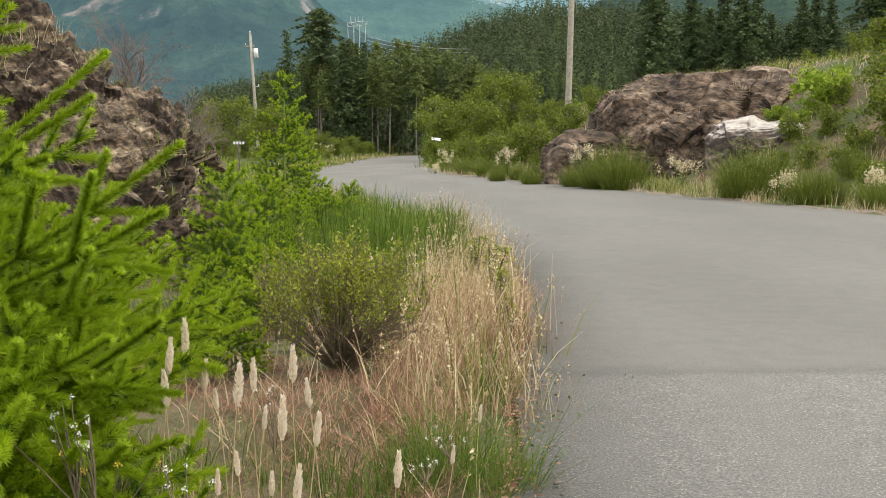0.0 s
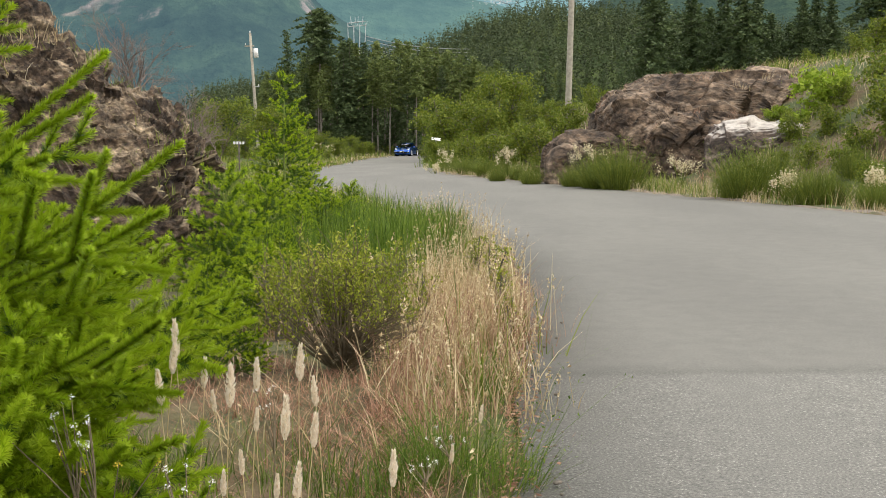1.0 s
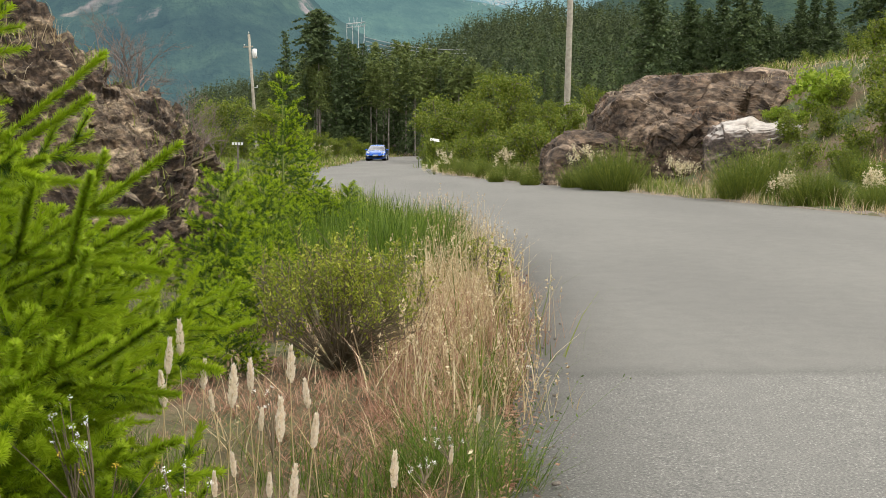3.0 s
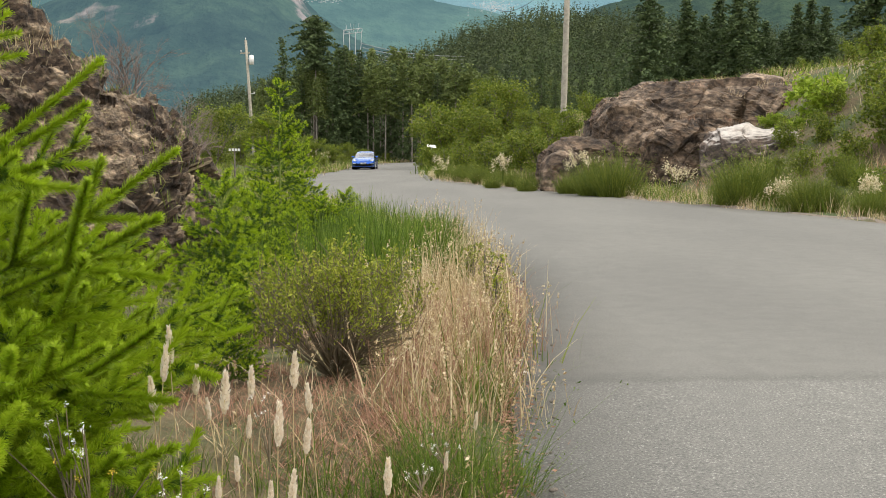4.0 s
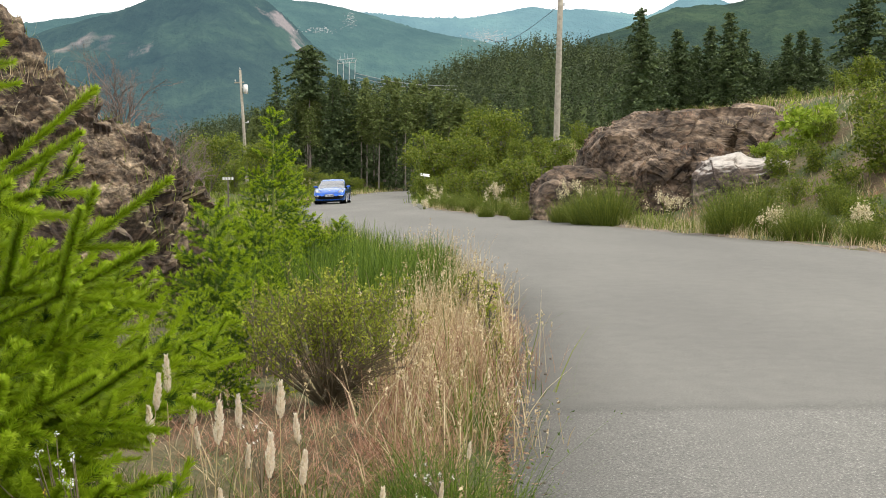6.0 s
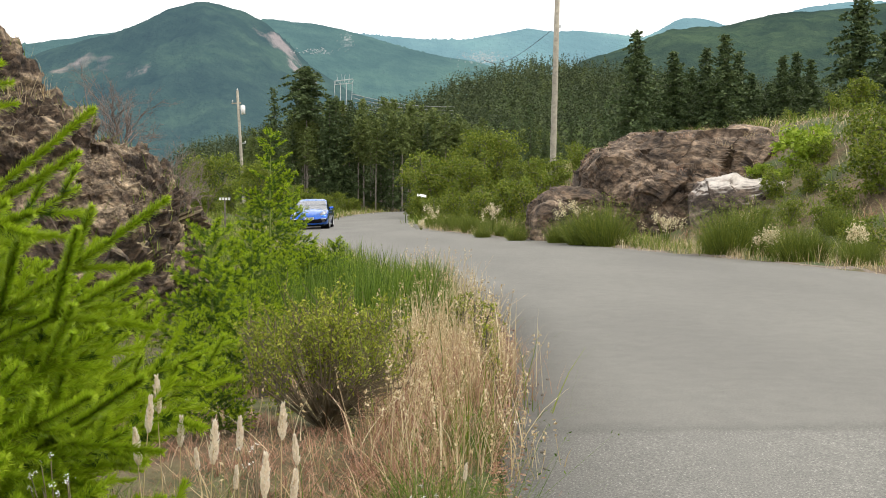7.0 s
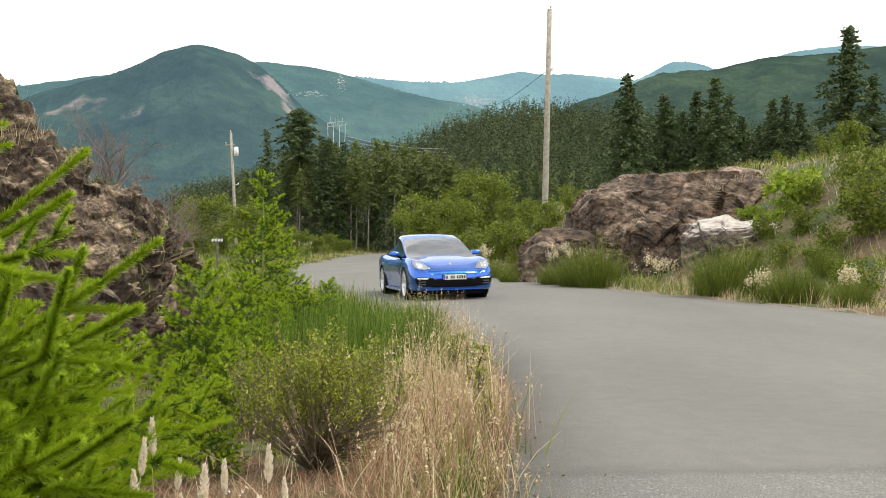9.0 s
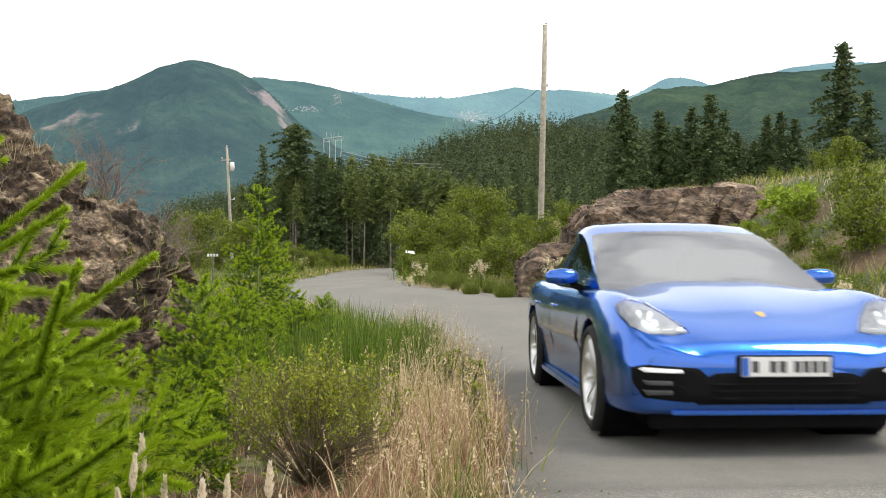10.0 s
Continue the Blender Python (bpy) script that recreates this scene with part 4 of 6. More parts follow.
CAR_BASE = [0.335, 0.262, 0.222, 0.205, 0.19, 0.18, 0.17, 0.16, 0.155, 0.155, 0.155, 0.16, 0.17, 0.20, 0.26, 0.32, 0.38]
CAB_Y = [-1.32, -1.10, -0.85, -0.5, -0.12, 0.15, 0.5, 1.0, 1.5, 2.0, 2.36]
CAB_ROOF = [0.895, 0.978, 1.088, 1.255, 1.405, 1.470, 1.490, 1.44, 1.32, 1.14, 0.99]
CAB_RAIL = [0.82, 0.80, 0.775, 0.725, 0.675, 0.655, 0.635, 0.56, 0.535, 0.52, 0.52]
CAB_BELT = [0.83, 0.825, 0.84, 0.85, 0.857, 0.86, 0.862, 0.86, 0.83, 0.76, 0.68]


def body_surface():
    ys = np.unique(np.concatenate([np.linspace(-2.5, -2.2, 16), np.linspace(-2.2, 2.2, 70), np.linspace(2.2, 2.5, 12)]))
    w, top, crest, base = (spline(CAR_Y, q, ys) for q in (CAR_W, CAR_TOP, CAR_CREST, CAR_BASE))
    rings = []
    for y, a, t, c, b in zip(ys, w, top, crest, base):
        mid = b + (c - b) * 0.52
        tuck = 0.03 if -1.2 < y < 1.1 else 0.0
        p = smooth_profile([(0, b), (a * 0.55, b), (a * 0.90, b + 0.012), (a * 0.975 - tuck, b + 0.09), (a * 0.992 - tuck * 0.6, mid - 0.08), (a, mid + 0.03), (a * 0.985, c - 0.14),
                            (a * 0.93, c - 0.03), (a * 0.84, c), (a * 0.68, c - 0.012 + 0.35 * (t - c)), (a * 0.38, t - 0.006), (0, t)], 46)
        rings.append(np.column_stack([p[:, 0], np.full(len(p), y), p[:, 1]]))
    half = np.stack(rings)
    n, k = half.shape[:2]
    other = half[:, ::-1].copy()
    other[:, :, 0] *= -1
    full = np.concatenate([half, other[:, 1:-1]], 1)
    m = full.shape[1]
    g = np.arange(n * m).reshape(n, m)
    f = np.stack([g[:-1], np.roll(g, -1, 1)[:-1], np.roll(g, -1, 1)[1:], g[1:]], -1).reshape(-1, 4)
    me = mesh_from("body", full.reshape(-1, 3), f, True)
    bm = bmesh.new()
    bm.from_mesh(me)
    bpy.data.meshes.remove(me)
    bmesh.ops.holes_fill(bm, edges=[e for e in bm.edges if e.is_boundary], sides=0)
    bmesh.ops.recalc_face_normals(bm, faces=bm.faces)
    return bm


def cut_arches(bm):
    """Take the wheel housings out of the body."""
    me = bpy.data.meshes.new("body")
    bm.to_mesh(me)
    bm.free()
    ob = new("tmp_body", me)
    cutters = []
    for y in (-1.55, 1.40):
        cb = bmesh.new()
        bmesh.ops.create_cone(cb, cap_ends=True, segments=56, radius1=0.395, radius2=0.395, depth=3.0, matrix=pose(0, y, 0.355, 0, 90, 0))
        cm = bpy.data.meshes.new("tmp_cut")
        cb.to_mesh(cm)
        cb.free()
        co = new("tmp_cut", cm)
        mod = ob.modifiers.new("cut", "BOOLEAN")
        mod.operation, mod.object, mod.solver = "DIFFERENCE", co, "EXACT"
        cutters.append(co)
    dg = bpy.context.evaluated_depsgraph_get()
    res = bpy.data.meshes.new_from_object(ob.evaluated_get(dg))
    for o in [ob, *cutters]:
        bpy.data.objects.remove(o)
    return res


def conform(tree, outline, axis, lift, rings=7, count=48, reach=3.0, sign=1):
    """A patch that lies on the body: a star-shaped outline in (x, z) seen from the front, or in (y, z) from the side."""
    o = np.asarray(outline, float)
    seg = np.linalg.norm(np.diff(np.vstack([o, o[:1]]), axis=0), axis=1)
    s = np.concatenate([[0], np.cumsum(seg)])
    q = np.linspace(0, s[-1], count, endpoint=False)
    oo = np.vstack([o, o[:1]])
    pts = np.column_stack([np.interp(q, s, oo[:, 0]), np.interp(q, s, oo[:, 1])])
    c = pts.mean(0)
    bm = bmesh.new()

    def drop(p, up):
        if axis == "y":
            hit = tree.ray_cast(Vector((p[0], -reach, p[1])), Vector((0, 1, 0)))
        elif axis == "z":
            hit = tree.ray_cast(Vector((p[0], p[1], reach)), Vector((0, 0, -1)))
        else:
            hit = tree.ray_cast(Vector((sign * reach, p[0], p[1])), Vector((-sign, 0, 0)))
        if hit[0] is None:
            hit = tree.find_nearest(Vector((p[0], -2.3, p[1])) if axis == "y" else (Vector((p[0], p[1], 0.9)) if axis == "z" else Vector((sign * 0.95, p[0], p[1]))))
        nrm = hit[1]
        return hit[0] + nrm * up
    rows = []
    for r in range(1, rings + 1):
        u = r / rings
        up = lift if r < rings else -0.004
        rows.append([bm.verts.new(drop(c + (p - c) * (u if r < rings else 1.0), up)) for p in pts])
    mid = bm.verts.new(drop(c, lift))
    for i in range(count):
        j = (i + 1) % count
        bm.faces.new((mid, rows[0][i], rows[0][j]))
        for r in range(rings - 1):
            bm.faces.new((rows[r][i], rows[r + 1][i], rows[r + 1][j], rows[r][j]))
    bmesh.ops.recalc_face_normals(bm, faces=bm.faces)
    want = Vector((0, -1, 0)) if axis == "y" else (Vector((0, 0, 1)) if axis == "z" else Vector((sign, 0, 0)))
    if sum((f.normal.dot(want) for f in bm.faces)) < 0:
        bmesh.ops.reverse_faces(bm, faces=bm.faces)
    for f in bm.faces:
        f.smooth = True
    return bm


def slab(c, s, bevel=0.15, turn=(0, 0, 0)):
    bm = bmesh.new()
    bmesh.ops.create_cube(bm, size=1.0)
    for v in bm.verts:
        v.co = Vector((v.co.x * s[0], v.co.y * s[1], v.co.z * s[2]))
    if bevel:
        bmesh.ops.bevel(bm, geom=bm.edges[:], offset=min(s) * bevel, segments=2, affect="EDGES")
    bm.transform(pose(*c, *turn))
    return bm


def lathe(profile, axis_x=True, count=40):
    """A ring turned about the x axis from (x, radius) points."""
    p = np.asarray(profile, float)
    ang = np.arange(count) * 2 * np.pi / count
    v = np.stack([np.stack([np.full(count, x), r * np.cos(ang), r * np.sin(ang)], 1) for x, r in p])
    n = len(p)
    g = np.arange(n * count).reshape(n, count)
    f = np.stack([g[:-1], np.roll(g, -1, 1)[:-1], np.roll(g, -1, 1)[1:], g[1:]], -1).reshape(-1, 4)
    return v.reshape(-1, 3), f


def wheel(car, y, side):
    """Hub with tyre, rim and ten spokes; the outer face looks along side * x."""
    v, f = lathe([(side * 0.085, 0.001), (side * 0.085, 0.035), (side * 0.07, 0.06), (side * 0.0, 0.065)], count=24)
    hub = part("wheel", mesh_from("wheel", v, f, True), ALLOY, car, "silver multi-spoke alloy wheel")
    hub.matrix_basis = pose(side * 0.835, y, 0.358)
    a = 0.135
    v, f = lathe([(-a + 0.02, 0.282), (-a, 0.291), (-a - 0.004, 0.318), (-a + 0.02, 0.345), (-a + 0.05, 0.356), (0, 0.358), (a - 0.05, 0.356), (a - 0.02, 0.345), (a + 0.004, 0.318), (a, 0.291), (a - 0.02, 0.282)], count=56)
    part("tyre", mesh_from("tyre", v, f, True), RUBBER, hub)
    v, f = lathe([(side * 0.122, 0.289), (side * 0.128, 0.279), (side * 0.110, 0.266), (side * 0.03, 0.26), (-side * 0.11, 0.264), (-side * 0.12, 0.282)], count=56)
    part("rim", mesh_from("rim", v, f, True), ALLOY, hub)
    spoke = None
    for k in range(10):
        if spoke is None:
            bm = bmesh.new()
            prof = [(0.05, 0.024, 0.072), (0.12, 0.017, 0.086), (0.20, 0.017, 0.104), (0.27, 0.024, 0.112)]
            rows = []
            for r, hw, x in prof:
                rows.append([bm.verts.new((side * (x - 0.03), -hw, r)), bm.verts.new((side * x, -hw * 0.6, r)), bm.verts.new((side * x, hw * 0.6, r)), bm.verts.new((side * (x - 0.03), hw, r))])
            for p, q in zip(rows, rows[1:]):
                for i in range(4):
                    bm.faces.new((p[i], p[(i + 1) % 4], q[(i + 1) % 4], q[i]))
            bmesh.ops.recalc_face_normals(bm, faces=bm.faces)
            ob = part("spoke", bm, ALLOY, hub)
            spoke = ob.data
        else:
            ob = part("spoke", spoke, ALLOY, hub)
        ob.matrix_basis = pose(0, 0, 0, 36 * k, 0, 0)
    v, f = lathe([(side * 0.02, 0.06), (side * 0.02, 0.19), (side * 0.0, 0.19), (side * 0.0, 0.06)], count=32)
    part("brake_disc", mesh_from("brake_disc", v, f, False), DARK_METAL, hub)
    return hub


def cabin_parts(car):
    ys = np.linspace(-1.32, 2.36, 94)
    roof, rail, belt = (spline(CAB_Y, q, ys) for q in (CAB_ROOF, CAB_RAIL, CAB_BELT))
    low = spline(CAR_Y, CAR_CREST, ys) - 0.02
    rows = []
    for y, r, a, b, z in zip(ys, roof, rail, belt, low):
        z = min(z, r - 0.02)
        s = (r - z) / 0.48
        p = np.array([(b, z - 0.03), (b - 0.008, z + 0.012), (b - (b - a) * 0.30, z + (r - z) * 0.36), (a + (b - a) * 0.27, z + (r - z) * 0.70), (a + 0.052 * s, r - 0.075 * s), (a + 0.01, r - 0.035 * s), (a - 0.05, r - 0.014 * s), (a * 0.5, r + 0.004), (0, r + 0.008)])
        rows.append(np.column_stack([p[:, 0], np.full(9, y), p[:, 1]]))
    half = np.stack(rows)
    other = half[:, ::-1].copy()
    other[:, :, 0] *= -1
    full = np.concatenate([half, other[:, 1:]], 1)
    n, m = full.shape[:2]
    g = np.arange(n * m).reshape(n, m)

    def piece(name, pick, mat, note="", parent=None):
        fs = [(g[i, j], g[i, j + 1], g[i + 1, j + 1], g[i + 1, j]) for i in range(n - 1) for j in range(m - 1) if pick((ys[i] + ys[i + 1]) / 2, j if j < 8 else 15 - j, j < 8)]
        fs = np.array(fs)
        used, inv = np.unique(fs, return_inverse=True)
        pts, fs = full.reshape(-1, 3)[used], inv.reshape(fs.shape)
        a, b, c = (pts[fs[:, k]] for k in (0, 1, 2))
        out = (np.cross(b - a, c - a) * (a - [0, 0.5, 0.7])).sum()
        return part(name, mesh_from(name, pts, fs if out > 0 else fs[:, ::-1], True), mat, parent or car, note)

    def kind(y, j):
        if j >= 5 and y < -0.16:
            return "windscreen"
        if j >= 6 and 1.05 < y < 2.1:
            return "rear"
        if 1 <= j <= 3 and -0.70 < y < 1.62 and not (0.36 < y < 0.44):
            return "side_front" if y < 0.4 else "side_rear"
        if j == 0 and y > -0.7:
            return "trim"
        return "shell"
    piece("roof", lambda y, j, s: kind(y, j) == "shell", PAINT)
    piece("windscreen", lambda y, j, s: kind(y, j) == "windscreen", CAR_GLASS, "sloping windscreen reflecting the bright sky")
    piece("rear_window", lambda y, j, s: kind(y, j) == "rear", CAR_GLASS)
    for sd in (True, False):
        piece("side_window", lambda y, j, s: kind(y, j) == "side_front" and s == sd, CAR_GLASS, "dark tinted side window")
        piece("side_window", lambda y, j, s: kind(y, j) == "side_rear" and s == sd, CAR_GLASS, "dark tinted side window")
        piece("window_trim", lambda y, j, s: kind(y, j) == "trim" and s == sd, SATIN)
    # dark things behind the glass
    part("dashboard", slab((0, -0.62, 0.93), (1.35, 0.5, 0.10), 0.3), CABIN, car, "dark leather dashboard")
    for x in (-0.37, 0.37):
        part("front_seat", slab((x, 0.25, 1.0), (0.46, 0.14, 0.42), 0.3, (-14, 0, 0)), CABIN, car)
        part("headrest", slab((x, 0.36, 1.215), (0.24, 0.09, 0.12), 0.3, (-10, 0, 0)), CABIN, car)
    part("rear_bench", slab((0, 1.15, 0.98), (1.2, 0.16, 0.40), 0.3, (-18, 0, 0)), CABIN, car)


def door_mirror(car, side):
    v, f = lathe([(-0.13, 0.001), (-0.125, 0.035), (-0.09, 0.062), (0.0, 0.075), (0.08, 0.068), (0.12, 0.04), (0.13, 0.001)], count=24)
    v = v * [1, 0.75, 0.95]
    v[:, 2] = np.where(v[:, 2] < -0.035, -0.035 + (v[:, 2] + 0.035) * 0.4, v[:, 2])
    v += [side * 0.995, -0.60, 1.02]
    mirror = part("door_mirror", mesh_from("door_mirror", v, f, True), PAINT, car)
    part("mirror_glass", slab((side * 0.995, -0.538, 1.02), (0.2, 0.012, 0.09), 0.3), ALLOY, mirror)
    part("mirror_foot", slab((side * 0.885, -0.58, 0.955), (0.12, 0.06, 0.05), 0.3, (0, side * -25, 0)), BLACK, mirror)


def build_car():
    from mathutils.bvhtree import BVHTree
    car = thing("car", None, None, "glossy blue four-door sports saloon driving on the asphalt road", "car")
    bm = body_surface()
    tree = BVHTree.FromBMesh(bm)
    me = cut_arches(bm)
    part("body", me, PAINT, car, "curved metallic blue bodywork")
    cabin_parts(car)
    for side in (-1, 1):
        door_mirror(car, side)
        s = side
        # headlamp with its lens, bulbs and light bar
        shape = [(s * 0.50, 0.700), (s * 0.60, 0.682), (s * 0.76, 0.690), (s * 0.855, 0.73), (s * 0.895, 0.80), (s * 0.888, 0.868), (s * 0.82, 0.896), (s * 0.72, 0.875), (s * 0.60, 0.795)]
        lamp = part("headlamp", conform(tree, shape, "y", 0.024), LENS, car, "clear teardrop headlamp")
        part("lamp_housing", conform(tree, shape, "y", 0.004), HOUSING, lamp)
        for cx, cz in ((0.695, 0.752), (0.765, 0.748), (0.705, 0.797), (0.775, 0.806)):
            ring = [(s * cx + 0.017 * math.cos(a), cz + 0.016 * math.sin(a)) for a in np.linspace(0, 2 * math.pi, 12, endpoint=False)]
            part("bulb", conform(tree, ring, "y", 0.014, 3, 16), BULB, lamp)
        ring = [(s * 0.735 + 0.088 * math.cos(a), 0.777 + 0.062 * math.sin(a)) for a in np.linspace(0, 2 * math.pi, 20, endpoint=False)]
        part("reflector", conform(tree, ring, "y", 0.008, 3, 28), ALLOY, lamp)
        # outer air intake with its bar lamp and vanes
        intake = part("air_intake", conform(tree, [(s * 0.40, 0.43), (s * 0.49, 0.510), (s * 0.80, 0.53), (s * 0.885, 0.515), (s * 0.880, 0.42), (s * 0.82, 0.325), (s * 0.55, 0.298), (s * 0.40, 0.330)], "y", 0.006), BLACK, car, "black air intake")
        part("bar_lamp", conform(tree, [(s * 0.57, 0.475), (s * 0.58, 0.498), (s * 0.82, 0.508), (s * 0.845, 0.495), (s * 0.82, 0.478)], "y", 0.02, 4), LAMP, intake, "white daytime running bar lamp")
        for z in (0.350, 0.405):
            part("vane", conform(tree, [(s * 0.64, z), (s * 0.64, z + 0.028), (s * 0.82, z + 0.028), (s * 0.80, z)], "y", 0.022, 4), VANE, intake)
        # doors: shut lines, handles and sill
        for y0, y1 in ((-1.04, -1.028), (0.395, 0.407), (1.27, 1.282)):
            part("shut_line", conform(tree, [(y0, 0.30), (y0, 0.9), (y1, 0.9), (y1, 0.30)], "x", 0.0015, 3, 24, 3.0, s), BLACK, car)
        for y0 in (0.12, 1.02):
            part("door_handle", conform(tree, [(y0, 0.775), (y0 + 0.02, 0.795), (y0 + 0.22, 0.80), (y0 + 0.23, 0.785), (y0 + 0.2, 0.77)], "x", 0.022, 4, 24, 3.0, s), PAINT, car)
        part("side_vent", conform(tree, [(-1.02, 0.55), (-1.06, 0.72), (-0.99, 0.74), (-0.9, 0.6), (-0.93, 0.53)], "x", 0.004, 4, 24, 3.0, s), BLACK, car, "black vent behind the front wheel")
        part("sill", slab((s * 0.915, -0.07, 0.20), (0.06, 2.1, 0.07), 0.3), PAINT, car)
        part("tail_lamp", conform(tree, [(2.1, 0.84), (2.12, 0.88), (2.4, 0.9), (2.42, 0.86)], "x", 0.006, 4, 24, 3.0, s), plain("tail_lamp_red", (0.4, 0.01, 0.01), 0.2), car, "red tail lamp")
    # the wide lower grille with its slats, the splitter under it
    grille = part("grille", conform(tree, [(-0.52, 0.44), (-0.42, 0.485), (0.42, 0.485), (0.52, 0.44), (0.60, 0.33), (0.55, 0.285), (-0.55, 0.285), (-0.60, 0.33)], "y", 0.005), BLACK, car, "wide black front grille")
    for z in (0.325, 0.365, 0.405):
        part("slat", conform(tree, [(-0.50, z), (-0.50, z + 0.014), (0.50, z + 0.014), (0.50, z)], "y", 0.02, 4, 40), BLACK, grille)
    part("splitter", slab((0, -2.40, 0.245), (1.30, 0.12, 0.03), 0.3), PAINT, car)
    # black slabs added to block light and darken the shadow under the car
    part("air_dam", slab((0, -2.22, 0.20), (1.45, 0.06, 0.16), 0.2), BLACK, car)
    part("undertray", slab((0, 0.0, 0.165), (1.50, 4.2, 0.05), 0.2), BLACK, car)
    part("hood_badge", conform(tree, [(-0.026, -2.14), (-0.03, -2.08), (0.03, -2.08), (0.026, -2.14), (0, -2.17)], "z", 0.006, 3, 20), GOLD, car, "small gilt shield badge")
    # number plate with bars for its characters
    plate = part("number_plate", slab((0, -2.525, 0.515), (0.52, 0.012, 0.112), 0.2), PLATE_WHITE, car, "white number plate with dark marks")
    part("plate_band", slab((-0.238, -2.532, 0.515), (0.042, 0.006, 0.104), 0.1), PLATE_BLUE, plate)
    for x, wd in ((-0.18, 0.045), (-0.075, 0.045), (-0.02, 0.045), (0.065, 0.042), (0.117, 0.042), (0.169, 0.042), (0.221, 0.04)):
        part("plate_mark", slab((x, -2.532, 0.515), (wd * 0.9, 0.005, 0.066), 0.1), VANE, plate)
    part("plate_holder", slab((0, -2.505, 0.515), (0.56, 0.03, 0.13), 0.2), BLACK, car)
    for y in (-1.55, 1.40):
        v, f = lathe([(-0.93, 0.392), (-0.55, 0.392), (-0.55, 0.1), (0.55, 0.1), (0.55, 0.392), (0.93, 0.392)], count=48)
        part("wheel_housing", mesh_from("wheel_housing", v + [0, y, 0.355], f, True), BLACK, car)
    wheels = [wheel(car, y, s) for y in (-1.55, 1.40) for s in (-1, 1)]
    for side in (-1, 1):
        v, f = tubes([np.array([[side * 0.55 + 0.1, -0.99, 1.005], [side * 0.08 + 0.1, -1.03, 1.012]])], [(0.005, 0.004)], 5)
        part("wiper", mesh_from("wiper", v, f, True), BLACK, car)
    return car, wheels


CAR, WHEELS = build_car()

# the car's way: where its nose is, and when
LINE_Y = [-30, -10, 0, 5.5, 9, 14, 18, 21.6, 28, 34, 41, 48, 56, 64.5, 76, 98, 108, 114, 122, 130, 136, 140, 145]
LINE_X = [2.6, 2.3, 2.15, 2.13, 2.10, 1.87, 1.45, 0.85, -1.06, -2.95, -4.9, -5.8, -6.1, -6.1, -6.2, -6.1, -5.4, -4.4, -1.3, 3.7, 10.5, 18.5, 30]
NOSE_T = [0.0, 0.4, 1.0, 1.4, 2.0, 2.5, 4.0, 4.5, 5.5, 7.0, 7.5, 8.0, 8.5, 9.0, 9.5, 9.8, 10.0]
NOSE_Y = [121.5, 117.8, 112.7, 109.0, 102.8, 97.8, 82.0, 76.0, 64.5, 48.5, 42.0, 35.4, 28.8, 22.0, 14.0, 8.65, 5.7]


def car_rows():
    ly = np.arange(-30, 145, 0.1)
    lx = spline(LINE_Y, LINE_X, ly)
    k = np.hanning(41)
    lx = np.convolve(np.pad(lx, 20, mode="edge"), k / k.sum(), mode="valid")
    s = np.concatenate([[0], np.cumsum(np.hypot(np.diff(lx), np.diff(ly)))])

    def at(q):
        return np.array([np.interp(q, s, lx), np.interp(q, s, ly)])
    rows, rolled = [], []
    for i in range(0, 301):
        t = i / 30
        q = np.interp(spline(NOSE_T, NOSE_Y, t), ly, s)
        front, rear = at(q + 0.95), at(q + 3.90)
        d = (front - rear) / np.linalg.norm(front - rear)
        zf, zr = float(road_z(front[1])), float(road_z(rear[1]))
        nose = at(q)
        yaw = 0.70 * math.degrees(math.atan2(d[0], -d[1]))
        c = nose + 2.5 * np.array([-math.sin(radians(yaw)), math.cos(radians(yaw))])
        z = zf + (zr - zf) * (1.55 / 2.95) + 0.012 + float(fall(across(c[0], c[1]), c[1]))
        pitch = -math.degrees(math.atan2(zf - zr, 2.95))
        lean = math.degrees(math.atan2(float(fall(3.0, c[1])), 3.0))
        rows.append((t, pose(c[0], c[1], z, pitch, -lean, yaw)))
        rolled.append(q)
    turn = np.degrees((rolled[0] - np.array(rolled)) / 0.358)
    turn *= min(1.0, 86 / np.abs(np.diff(turn)).max())
    return rows, turn


# ---- young firs on the verge ----
def needles(a, b, per_m, length, width, rng):
    """Needles round straight shoots from a to b: one slim triangle each."""
    a, b = np.asarray(a), np.asarray(b)
    ln = np.linalg.norm(b - a, axis=1)
    n = np.maximum(4, (ln * per_m).astype(int))
    idx = np.repeat(np.arange(len(a)), n)
    t = rng.random(len(idx))
    ax = (b - a)[idx] / ln[idx][:, None]
    p = a[idx] + (b - a)[idx] * t[:, None]
    rad = rng.normal(size=(len(idx), 3))
    rad[:, 2] += 0.35
    rad -= ax * (rad * ax).sum(1)[:, None]
    rad /= np.linalg.norm(rad, axis=1)[:, None] + 1e-9
    d = ax * rng.uniform(0.50, 1.0, (len(idx), 1)) + rad * 0.9
    d /= np.linalg.norm(d, axis=1)[:, None]
    side = np.cross(d, ax)
    side /= np.linalg.norm(side, axis=1)[:, None] + 1e-9
    l = length * rng.uniform(0.75, 1.15, (len(idx), 1)) * (1 - 0.45 * np.maximum(0, t[:, None] - 0.85) / 0.15)
    v = np.stack([p - side * width / 2, p + side * width / 2, p + d * l], 1).reshape(-1, 3)
    return v, np.arange(len(v)).reshape(-1, 3)


